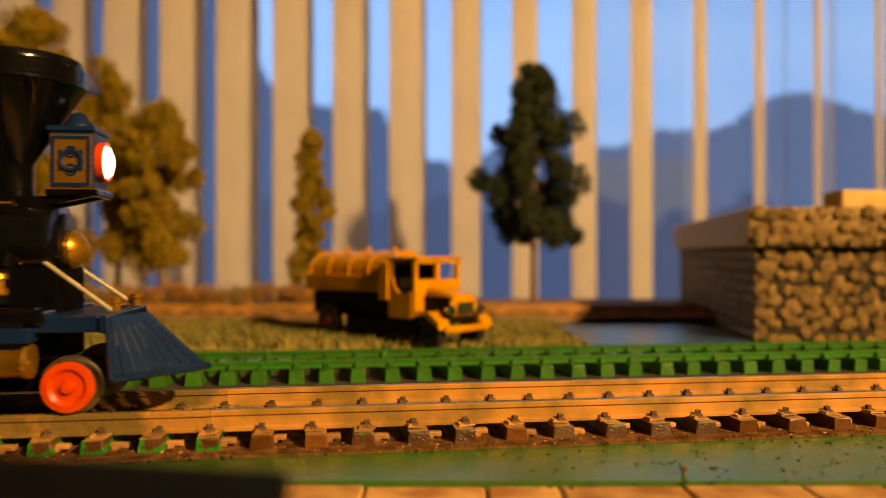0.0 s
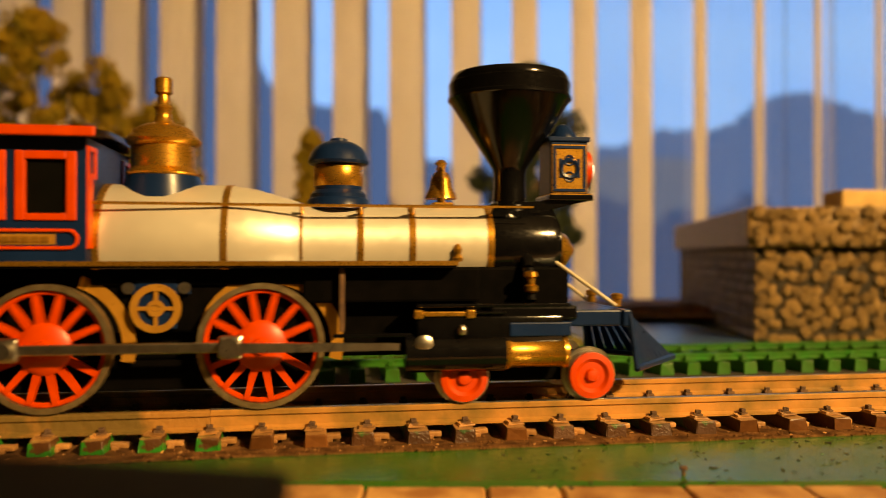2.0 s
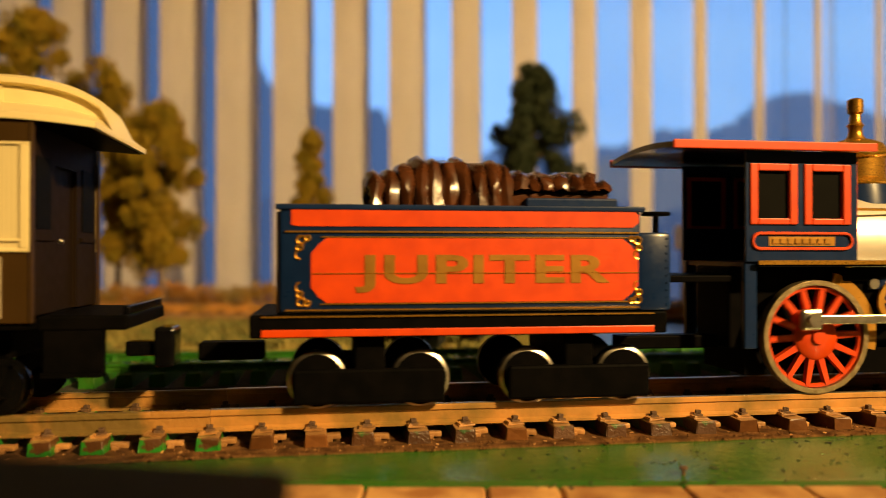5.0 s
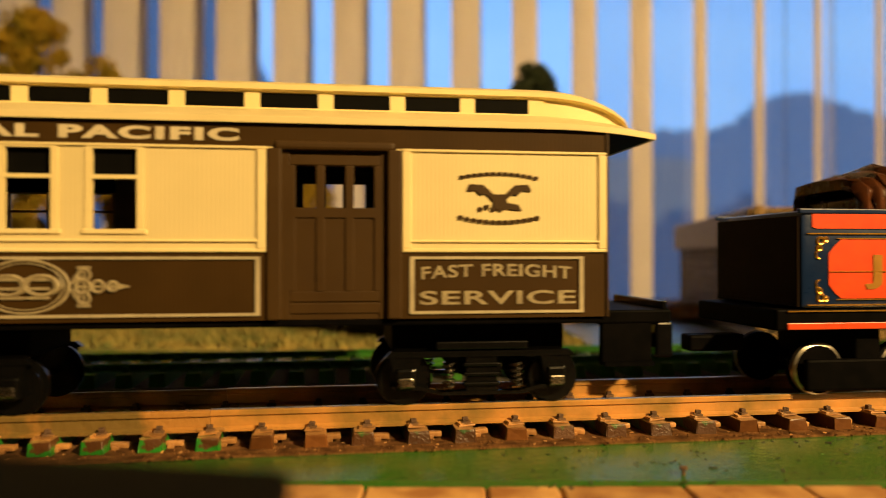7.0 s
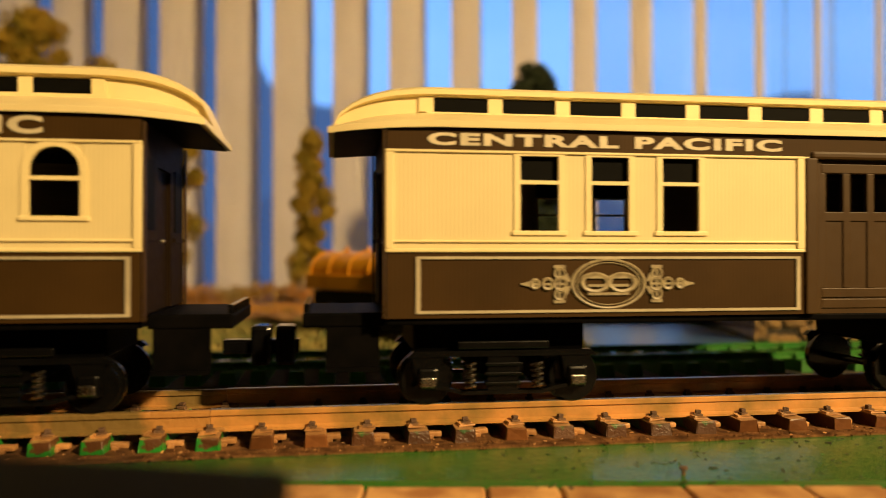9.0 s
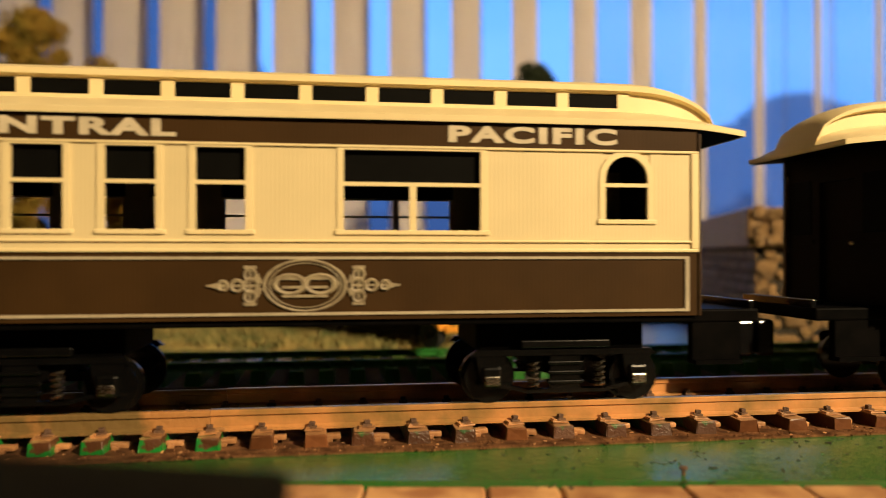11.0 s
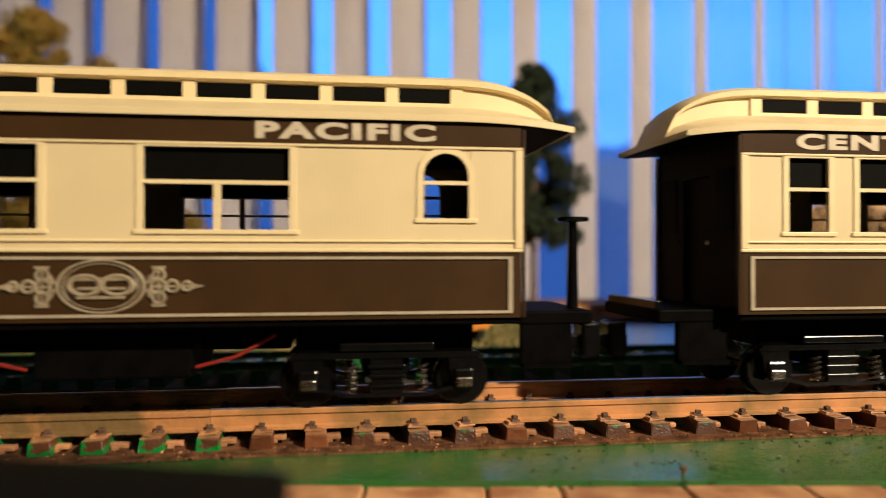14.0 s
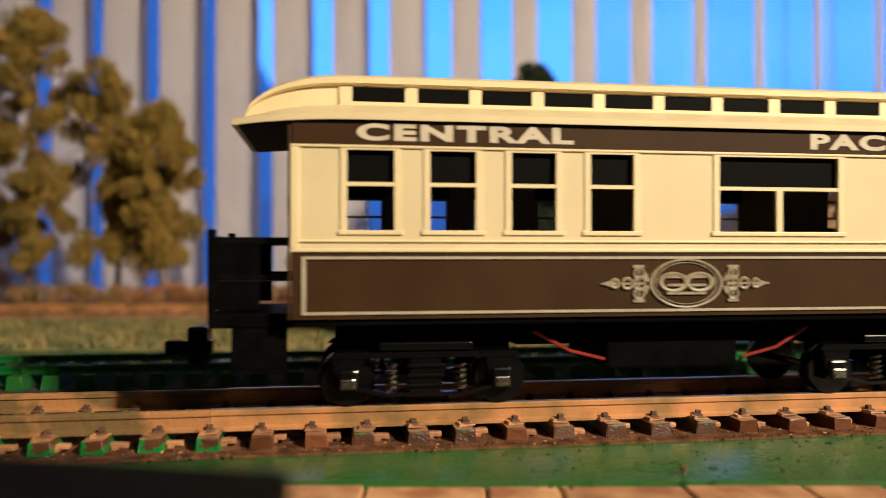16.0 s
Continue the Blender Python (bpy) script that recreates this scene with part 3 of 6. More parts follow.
tree("slim olive model tree behind the truck", -0.121, 0.72, -0.0035, 0.026, 0.153, lambda h: 0.024 * (1 - h) ** 0.8 * (1.0 + 0.5 * math.sin(h * 16)) + 0.002, 30, M_LEAF_OLIVE, 14, clump=0.0105)
tree("dark green conifer model tree with gaps", 0.0835, 0.72, -0.0035, 0.058, 0.215, lambda h: 0.060 * (1 - h) ** 0.7 * (0.85 + 0.25 * math.sin(h * 20 + 1)) + 0.003, 84, M_LEAF_DARK, 19, per=380, clump=0.0135)
tree("olive model tree beyond the others", -0.50, 0.74, -0.0035, 0.03, 0.23, lambda h: 0.045 * math.sin(math.pi * min(1, h * 0.85 + 0.15)) ** 0.6, 46, M_LEAF_OLIVE, 15)
r = random.Random(77)
cs = [(-0.50 + 0.40 * i / 90, 0.70 + r.uniform(-0.012, 0.012), 0.001 + r.uniform(0, 0.007) + (0.012 if i < 26 and r.random() < 0.6 else 0), r.uniform(0.006, 0.0105)) for i in range(91)]
me = blob_leaves(cs, 110, 0.0016, 78)
me.materials.append(M_LEAF_MOSS)
hedge = new("hedge", me)
hedge.matrix_basis = ROOM
tagged(hedge, "russet moss hedge along the roadbed", "hedge", kind="stuff")

# stone block building
bl = thing("stone_building", ROOM @ pose(0.1777, 0.4426, TABLE, 0, 0, -9.04), "low grey-brown stone building with an overhanging rim", "building")
BW, BD, BH = 0.24, 0.30, 0.0765
part("wall", box(B(), 0.0012, BW, 0.0012, BD, 0, BH - 0.022), M_MORTAR_SHADE, bl, "dark mortar between the stones")
part("rim", box(B(), -0.0045, BW + 0.003, -0.0045, BD, BH - 0.0225, BH, 0.0015), M_STONE, bl)
smesh = []
for s in range(8):
    bm = B()
    bmesh.ops.create_icosphere(bm, subdivisions=2, radius=1)
    rr = random.Random(s)
    off = Vector((rr.uniform(0, 9), rr.uniform(0, 9), rr.uniform(0, 9)))
    for v in bm.verts:
        v.co *= 1 + 0.45 * noise.noise(v.co * 1.1 + off)
        v.co = Vector([max(-0.8, min(0.8, c)) for c in v.co])
    me = bpy.data.meshes.new("stone")
    bm.to_mesh(me)
    bm.free()
    me.materials.append(M_STONE)
    smesh.append(me)
rr = random.Random(5)
for row in range(8):
    for col in range(19):
        s = new("stone", rr.choice(smesh))
        s.parent = bl
        s.matrix_basis = pose(0.003 + col * 0.0066 + (row % 2) * 0.0033 + rr.uniform(-1, 1) * 0.0024, 0.0014 - 0.0008 * rr.random(), 0.0035 + row * 0.0066 + rr.uniform(-1, 1) * 0.0026, 0, rr.uniform(0, 360), 0) \
            @ Matrix.Diagonal((rr.uniform(0.0034, 0.0052), 0.0024, rr.uniform(0.0030, 0.0042), 1))
for row in range(3):
    for col in range(18):
        s = new("stone", rr.choice(smesh))
        s.parent = bl
        s.matrix_basis = pose(0.001 + col * 0.007 + (row % 2) * 0.0035 + rr.uniform(-1, 1) * 0.002, -0.0050 - 0.0006 * rr.random(), BH - 0.0185 + row * 0.0070 + rr.uniform(-1, 1) * 0.0018, 0, rr.uniform(0, 360), 0) \
            @ Matrix.Diagonal((rr.uniform(0.0036, 0.0054), 0.0020, rr.uniform(0.0032, 0.0044), 1))
for row in range(8):
    for col in range(33):
        s = new("stone", rr.choice(smesh))
        s.parent = bl
        s.matrix_basis = pose(0.0012, 0.004 + col * 0.0085 + rr.uniform(-1, 1) * 0.001, 0.0035 + row * 0.0066, 0, 0, 90) @ Matrix.Diagonal((0.005, 0.0017, 0.0038, 1))
chunk = thing("cork_chunk", ROOM @ pose(0.2395, 0.4656, TABLE + BH, 0, 0, -6), "tan cork block lying on the stone building", "block")
bm = B()
box(bm, 0.0, 0.07, 0, 0.03, 0, 0.0118, 0.0015)
for v in bm.verts:
    v.co.z += 0.002 * math.sin(v.co.x * 260) if v.co.z > 0.005 else 0
part("block", bm, M_CORK, chunk)

# ---- tanker truck ----
tk = thing("tanker_truck", ROOM @ pose(-0.0172, 0.430, TABLE + 0.0012, 0, 0, -45) @ Matrix.Scale(1.14, 4), "yellow toy tanker truck on the dry grass", "truck")
bm = B()
prof = [(0.0118 * math.cos(a) * 1.05, 0.0105 * math.sin(a)) for a in [2 * math.pi * i / 28 for i in range(28)]]
va = [bm.verts.new((-0.062, p, 0.0335 + q)) for p, q in prof]
vb = [bm.verts.new((-0.008, p, 0.0335 + q)) for p, q in prof]
for i in range(28):
    bm.faces.new((va[i], va[(i + 1) % 28], vb[(i + 1) % 28], vb[i]))
bm.faces.new(list(reversed(va)))
bm.faces.new(vb)
bmesh.ops.recalc_face_normals(bm, faces=bm.faces[:])
tank = part("tank", bm, M_TRUCK, tk, smooth=True)
for x in (-0.061, -0.048, -0.034, -0.021, -0.0085):
    bm = B()
    torus(bm, (0, 0, 0), 1, 0.05, axis="X", seg=28, sub=6)
    part("band", bm, M_TRUCK, tank, m=Matrix.Translation((x, 0, 0.0335)) @ Matrix.Diagonal((0.012, 0.0125, 0.0107, 1)))
for x in (-0.048, -0.033, -0.016):
    part("filler_cap", lathe(B(), [(0.0020, 0.0432), (0.0020, 0.0446), (0.0012, 0.0450), (0.0009, 0.0462), (0.0003, 0.0468)], (x, 0, 0), seg=14), M_TRUCK, tank)
for s in (-1, 1):
    part("side_rack", box(B(), -0.062, -0.006, s * 0.0138 - 0.0016, s * 0.0138 + 0.0016, 0.0245, 0.0325, 0.0006), M_TRUCK, tk, "yellow side box under the tank")
    part("rack_panel", box(B(), -0.0105, -0.005, s * 0.0155 - 0.001, s * 0.0155 + 0.001, 0.021, 0.039, 0.0005), M_TRUCK, tk)
    part("fender", prism(B(), [(0.0135, 0.019), (0.0165, 0.0205), (0.024, 0.021), (0.0315, 0.0165), (0.033, 0.013), (0.0315, 0.0135), (0.023, 0.0185), (0.0165, 0.0185)], s * 0.0175, s * 0.0105), M_TRUCK, tk)
    part("headlight", lathe(B(), [(0.0004, 0.0295), (0.0022, 0.03), (0.0030, 0.0318), (0.0031, 0.0325), (0.0026, 0.0326)], (0, s * 0.0098, 0.0215), "X", 16), M_CHROME, tk, "round chrome headlight")
    part("door", prism(B(), [(-0.005, 0.013), (0.0095, 0.013), (0.0095, 0.0275), (0.0075, 0.0272), (0.0045, 0.0255), (0.0015, 0.0262), (-0.0015, 0.0300), (-0.0030, 0.0355), (-0.0032, 0.0468), (-0.005, 0.0468)], s * 0.0155, s * 0.0142), M_TRUCK, tk)
part("chassis", box(box(B(), -0.063, 0.030, -0.009, 0.009, 0.0115, 0.0235, 0.0008), -0.036, 0.010, -0.0125, 0.0125, 0.0050, 0.0118, 0.0008), M_TRUCKDARK, tk)
part("cab_back", box(B(), -0.006, -0.004, -0.0145, 0.0145, 0.02, 0.0475), M_TRUCK, tk)
part("cab_roof", box(B(), -0.0065, 0.0125, -0.0155, 0.0155, 0.0468, 0.0485, 0.0007), M_TRUCK, tk)
bm = B()
box(bm, 0.0095, 0.0112, -0.015, 0.015, 0.014, 0.0345)
for y0, y1 in ((-0.015, -0.0128), (-0.0012, 0.0012), (0.0128, 0.015)):
    box(bm, 0.0095, 0.0112, y0, y1, 0.0345, 0.0468)
box(bm, 0.0095, 0.0112, -0.015, 0.015, 0.0445, 0.0468)
part("windscreen_frame", bm, M_TRUCK, tk)
bm = B()
prism(bm, [(0.0112, 0.0185), (0.0315, 0.0185), (0.0320, 0.027), (0.0295, 0.0305), (0.0112, 0.0345)], -0.0082, 0.0082)
bmesh.ops.bevel(bm, geom=bm.edges[:], offset=0.0012, segments=2, affect="EDGES")
part("hood", bm, M_TRUCK, tk, smooth=True)
part("grille", box(B(), 0.0318, 0.0324, -0.0055, 0.0055, 0.0195, 0.0262, 0.0003), M_CHROME, tk, "chrome grille")
part("bumper", box(B(), 0.0325, 0.0342, -0.0145, 0.0145, 0.0115, 0.0145, 0.0004), M_TRUCK, tk)
part("seat", box(box(B(), -0.0038, 0.005, -0.0125, 0.0125, 0.02, 0.028, 0.001), -0.0038, -0.0015, -0.0125, 0.0125, 0.028, 0.044, 0.001), M_TRUCKDARK, tk)
# the cab sits low and forward on a short hood
for ob in [o for o in tk.children_recursive if o.type == "MESH" and o.name.split(".")[0] != "band"]:
    cabin = ob.name.split(".")[0] in ("door", "cab_back", "cab_roof", "windscreen_frame", "hood", "grille", "seat", "headlight", "fender")
    for v in ob.data.vertices:
        x = v.co.x
        v.co.x = -0.0005 + (x + 0.006) * 1.20 if x < -0.006 else (-0.0005 + (x + 0.006) * 1.08 if x < 0.0112 else 0.0181 + (x - 0.0112) * 0.85)
        if cabin and v.co.z > 0.02:
            v.co.z = 0.02 + (v.co.z - 0.02) * 0.76
        if ob.name.split(".")[0] in ("hood", "grille", "headlight", "fender", "bumper"):
            v.co.z -= 0.0036
for ob in tank.children:
    if ob.name.startswith("band"):
        ob.matrix_basis.translation.x = -0.0005 + (ob.matrix_basis.translation.x + 0.006) * 1.20
for x, hw, rad in ((0.0275, 0.013, 0.0068), (-0.049, 0.0125, 0.0088)):
    for s in (-1, 1):
        w = part("wheel", lathe(B(), [(rad * 0.72, -0.002), (rad * 0.95, -0.002), (rad, -0.001), (rad, 0.001), (rad * 0.95, 0.002), (rad * 0.72, 0.002)], (x, s * hw, rad), "Y", 22), M_RUBBER, tk, smooth=True)
        part("hub", lathe(B(), [(rad * 0.72, -0.0014), (rad * 0.3, -0.0012), (rad * 0.28, -0.0024), (rad * 0.28, 0.0024), (rad * 0.3, 0.0012), (rad * 0.72, 0.0014)], (x, s * hw, rad), "Y", 22), M_REDSPOKE, w, "red wheel hub", smooth=True)

# ---- train ----
ENGINE_Q, TENDER_Q, CAR_Q = -0.0863, -0.3152, (-0.5247, -0.7918, -1.0633)


def at(x):
    return pose(x, CY, 0)


SPIN = []  # parts that turn: object, local pose, rolling radius


def wheelset(parent, x, r, material, facemat, half=0.0165, label="", tyre=False):
    """Two small wheels on one axle, centred on its own origin so that it can roll."""
    bm = B()
    rod(bm, (0, -half, 0), (0, half, 0), 0.0011, seg=8)
    for s in (-1, 1):
        lathe(bm, [(r * 0.55, s * half - 0.0012), (r, s * half - 0.0013), (r, s * half + 0.0012), (r * 0.8, s * half + 0.0013), (r * 0.78, s * half + 0.0006), (r * 0.3, s * half + 0.0005), (r * 0.28, s * half + 0.0012)], (0, 0, 0), "Y", 24)
    for s in (-1, 1):
        lathe(bm, [(r * 1.14, -s * 0.0006 + s * (half - 0.002)), (r * 1.14, s * 0.0004 + s * (half - 0.002))], (0, 0, 0), "Y", 24)
    bmesh.ops.recalc_face_normals(bm, faces=bm.faces[:])
    w = part("wheelset", bm, material, parent, label, smooth=True)
    if facemat:
        for s in (-1, 1):
            bm = B()
            lathe(bm, [(r * 0.96, s * (half + 0.0008)), (r * 0.94, s * (half + 0.0022)), (r * 0.70, s * (half + 0.0024)), (r * 0.55, s * (half + 0.0015)), (r * 0.3, s * (half + 0.0016)), (r * 0.22, s * (half + 0.0026)), (r * 0.05, s * (half + 0.0028))], (0, 0, 0), "Y", 24)
            bmesh.ops.recalc_face_normals(bm, faces=bm.faces[:])
            part("wheel_face", bm, facemat, w, "vermilion wheel face", smooth=True)
    if tyre:
        for s in (-1, 1):
            bm = B()
            torus(bm, (0, s * half, 0), r * 0.985, 0.0013, "Y", 32, 8)
            part("tyre", bm, M_STEEL, w, "bright steel tyre", smooth=True)
    SPIN.append((w, (x, 0, r), r))
    return w


# locomotive: x = 0 at the smokestack, rail level z = 0
eng = thing("locomotive", at(ENGINE_Q), "toy steam locomotive with silver boiler, blue cab and red wheels", "locomotive")
BZ = 0.0433
bm = lathe(B(), [(0.0165, -0.1134), (0.0167, -0.1125), (0.0167, -0.0800), (0.0158, -0.0740), (0.0130, -0.0640), (0.0116, -0.0600), (0.0116, -0.0070)], (0, 0, BZ), "X", 40)
boiler = part("boiler", bm, M_SILVER, eng, smooth=True)
for x, r in ((-0.1125, 0.0169), (-0.0805, 0.0169), (-0.0612, 0.0120), (-0.0445, 0.0118), (-0.0300, 0.0118), (-0.0078, 0.0118)):
    part("boiler_band", lathe(B(), [(r - 0.0006, x - 0.0009), (r, x - 0.0009), (r, x + 0.0009), (r - 0.0006, x + 0.0009)], (0, 0, BZ), "X", 40), M_GOLD, boiler, "gold boiler band", smooth=True)
sb = part("smokebox", lathe(B(), [(0.0117, -0.0069), (0.0118, -0.006), (0.0118, 0.0105), (0.0112, 0.0122), (0.0085, 0.0128), (0.0083, 0.0138), (0.0055, 0.0142)], (0, 0, BZ), "X", 40), M_BLACK, eng, "gloss black smokebox", smooth=True)
part("smokebox_door", lathe(B(), [(0.0052, 0.0140), (0.0055, 0.0155), (0.0045, 0.0172), (0.0025, 0.0185), (0.0012, 0.0195), (0.0003, 0.0197)], (0, 0, BZ - 0.0015), "X", 24), M_GOLD, sb, "gold smokebox door", smooth=True)
part("saddle", box(box(B(), -0.006, 0.010, -0.010, 0.010, 0.022, 0.038, 0.001), -0.010, 0.0145, -0.0205, 0.0205, 0.0225, 0.0265, 0.0008), M_BLACK, eng)
part("smokestack", lathe(B(), [(0.0068, 0.0530), (0.0064, 0.0552), (0.0050, 0.0562), (0.0047, 0.0600), (0.0047, 0.0645), (0.0052, 0.0660), (0.0178, 0.0857), (0.0184, 0.0860), (0.0184, 0.0868), (0.0180, 0.0872), (0.0182, 0.0907), (0.0176, 0.0912), (0.0176, 0.0922), (0.0168, 0.0934), (0.0155, 0.0934), (0.0150, 0.0905), (0.003, 0.074)], seg=40), M_BLACK, eng, "gloss black balloon smokestack", smooth=True)
dome = part("steam_dome", lathe(B(), [(0.0093, 0.0620), (0.0100, 0.0630), (0.0094, 0.0637), (0.0086, 0.0645), (0.0086, 0.0705), (0.0098, 0.0712), (0.0102, 0.0722), (0.0096, 0.0730), (0.0088, 0.0736), (0.0080, 0.0752), (0.0055, 0.0765), (0.0030, 0.0772), (0.0022, 0.0785), (0.0020, 0.0805), (0.0026, 0.0815), (0.0018, 0.0825), (0.0016, 0.085), (0.0024, 0.0856), (0.0024, 0.0895), (0.0018, 0.0900)], (-0.0990, 0, 0), seg=32), M_GOLD, eng, "gold steam dome with a whistle", smooth=True)
part("dome_base", lathe(B(), [(0.0110, 0.0560), (0.0104, 0.0595), (0.0098, 0.0622)], (-0.0990, 0, 0), seg=32), M_BLUE, dome, "dark blue dome base", smooth=True)
sand = part("sand_dome", lathe(B(), [(0.0092, 0.0535), (0.0088, 0.0560), (0.0080, 0.0568), (0.0080, 0.0578), (0.0068, 0.0590), (0.0068, 0.0660), (0.0084, 0.0664), (0.0088, 0.0672), (0.0084, 0.0682), (0.0078, 0.0698), (0.0066, 0.0714), (0.0046, 0.0726), (0.0026, 0.0731), (0.0024, 0.0738), (0.0008, 0.0742)], (-0.0504, 0, 0), seg=32), M_BLUE, eng, "dark blue sand dome", smooth=True)
part("dome_band", lathe(B(), [(0.0068, 0.0600), (0.00705, 0.0603), (0.00705, 0.0658), (0.0068, 0.0661)], (-0.0504, 0, 0), seg=32), M_GOLD, sand, "gold scrollwork band", smooth=True)
bell = part("bell", lathe(B(), [(0.0048, 0.0568), (0.0045, 0.0580), (0.0035, 0.0600), (0.0031, 0.0626), (0.0023, 0.0642), (0.0011, 0.0650), (0.0012, 0.0664), (0.0019, 0.0672), (0.0009, 0.0682)], (-0.0206, 0, 0), seg=20), M_GOLD, eng, "brass bell in its yoke", smooth=True)
bm = B()
for y in (-0.0042, 0.0042):
    rod(bm, (-0.0206, y, 0.054), (-0.0206, y, 0.066), 0.0007, seg=8)
rod(bm, (-0.0206, -0.0048, 0.066), (-0.0206, 0.0048, 0.066), 0.0009, seg=8)
box(bm, -0.0236, -0.0176, -0.005, 0.005, 0.0535, 0.0556, 0.0005)
part("yoke", bm, M_GOLD, bell)
# headlight on its bracket
hl = part("headlight", box(box(B(), 0.0108, 0.0222, -0.0064, 0.0064, 0.0580, 0.0745, 0.0006), 0.0102, 0.0228, -0.0070, 0.0070, 0.0735, 0.0750, 0.0004), M_BLUE, eng, "dark blue box headlight with gold trim")
part("chimney_cap", lathe(B(), [(0.0042, 0.0748), (0.0040, 0.0762), (0.0030, 0.0772), (0.0020, 0.0790), (0.0006, 0.0796)], (0.0165, 0, 0), seg=16), M_BLUE, hl, smooth=True)
for y in (-0.0067, 0.0067):
    bm = B()
    for x0, x1, z0, z1 in ((0.0116, 0.0214, 0.0715, 0.0723), (0.0116, 0.0214, 0.0589, 0.0597), (0.0116, 0.0124, 0.0597, 0.0715), (0.0206, 0.0214, 0.0597, 0.0715)):
        box(bm, x0, x1, y - 0.0002, y + 0.0002, z0, z1)
    torus(bm, (0.0165, y, 0.0656), 0.0026, 0.0007, "Y", 16, 5)
    torus(bm, (0.0165, y, 0.0680), 0.0014, 0.0003, "Y", 12, 5)
    torus(bm, (0.0165, y, 0.0632), 0.0014, 0.0003, "Y", 12, 5)
    for q in (0.0138, 0.0192):
        box(bm, q - 0.0004, q + 0.0004, y - 0.0002, y + 0.0002, 0.063, 0.0685)
    part("scrollwork", bm, M_BLUE, hl, "blue scrollwork on the headlight")
for s in (-1, 1):
    part("side_plate", box(B(), 0.0112, 0.0218, min(s * 0.0062, s * 0.0066), max(s * 0.0062, s * 0.0066), 0.0586, 0.0727), M_GOLD, hl, "gilt headlight side plate")
part("lens_ring", lathe(B(), [(0.0056, 0.0222), (0.0056, 0.0240), (0.0050, 0.0242), (0.0048, 0.0230)], (0, 0, 0.0660), "X", 24), M_RED, hl, smooth=True)
part("lens", lathe(B(), [(0.0048, 0.0231), (0.0040, 0.0246), (0.0020, 0.0254), (0.0002, 0.0256)], (0, 0, 0.0660), "X", 24), M_LENS, hl, "lit white lens", smooth=True)
bm = B()
box(bm, 0.0100, 0.0235, -0.0075, 0.0075, 0.0562, 0.0580, 0.0004)
prism(bm, [(0.0, 0.0530), (0.006, 0.0525), (0.022, 0.0562), (0.010, 0.0562), (0.0, 0.0555)], -0.006, -0.0045)
prism(bm, [(0.0, 0.0530), (0.006, 0.0525), (0.022, 0.0562), (0.010, 0.0562), (0.0, 0.0555)], 0.0045, 0.006)
part("headlight_bracket", bm, M_BLACK, eng)
part("bracket_trim", box(B(), 0.0108, 0.0230, -0.0071, 0.0071, 0.0576, 0.0583), M_GOLD, eng)
# cab
C0, C1, CW = -0.1478, -0.1135, 0.0205
cab = part("cab", box(B(), C1 - 0.0012, C1, -CW + 0.0012, CW - 0.0012, 0.0385, 0.0700), M_BLUE, eng, "dark blue cab with vermilion windows")
for s in (-1, 1):
    y0, y1 = sorted((s * CW, s * (CW - 0.0012)))
    part("side_panel", box(B(), C0, C1, y0, y1, 0.0385, 0.0490), M_BLUE, cab)
    for x0, x1 in ((C0, -0.1466), (-0.1324, -0.1300), (-0.1158, C1)):
        part("window_post", box(B(), x0, x1, y0, y1, 0.0490, 0.0664), M_BLUE, cab)
    part("window_head", box(B(), C0, C1, y0, y1, 0.0664, 0.0700), M_BLUE, cab)
for s in (-1, 1):
    for x0 in (-0.1468, -0.1302):
        bm = B()
        y0, y1 = sorted((s * (CW + 0.0006), s * (CW - 0.001)))
        box(bm, x0, x0 + 0.0024, y0, y1, 0.0490, 0.0664, 0.0003)
        box(bm, x0 + 0.0121, x0 + 0.0145, y0, y1, 0.0490, 0.0664, 0.0003)
        box(bm, x0 + 0.0024, x0 + 0.0121, y0, y1, 0.0643, 0.0664, 0.0003)
        box(bm, x0 + 0.0024, x0 + 0.0121, y0, y1, 0.0490, 0.0508, 0.0003)
        w = part("cab_window", bm, M_RED, cab, "vermilion cab window frame")
        part("screen", box(B(), x0 + 0.002, x0 + 0.0124, s * (CW - 0.0009) - 0.0002, s * (CW - 0.0009) + 0.0002, 0.0500, 0.0650), M_DARKGLASS, w, "dark window screen")
    bm = B()
    y = s * (CW + 0.0003)
    for z in (0.0421, 0.0465):
        rod(bm, (-0.1438, y, z), (-0.1176, y, z), 0.0005, seg=6)
    torus(bm, (-0.1438, y, 0.0443), 0.0022, 0.0005, "Y", 12, 6, 90, 270)
    torus(bm, (-0.1176, y, 0.0443), 0.0022, 0.0005, "Y", 12, 6, -90, 90)
    np_ = part("nameplate", bm, M_RED, cab, "vermilion oval nameplate border")
    bm = B()
    for i in range(8):
        box(bm, -0.1400 + i * 0.0023, -0.1382 + i * 0.0023, y - 0.0003, y + 0.0003, 0.0436, 0.0450)
    part("name_bars", bm, M_GOLDLETTER, np_)
    part("name_field", box(B(), -0.1410, -0.1206, *sorted((s * CW, s * (CW + 0.0002))), 0.0430, 0.0456), M_GOLDPAINT, np_, "dull gold name field")
for s in (-1, 1):
    bm = B()
    for y0, y1, z0, z1 in ((0.0186, 0.0200, 0.0420, 0.0680), (0.0128, 0.0140, 0.0600, 0.0680), (0.0140, 0.0186, 0.0668, 0.0680), (0.0140, 0.0186, 0.0600, 0.0612), (0.0160, 0.0186, 0.0420, 0.0600)):
        box(bm, C1, C1 + 0.0005, *sorted((s * y0, s * y1)), z0, z1)
    part("front_window_frame", bm, M_RED, cab, "vermilion front window frame")
bm = B()
N = 14
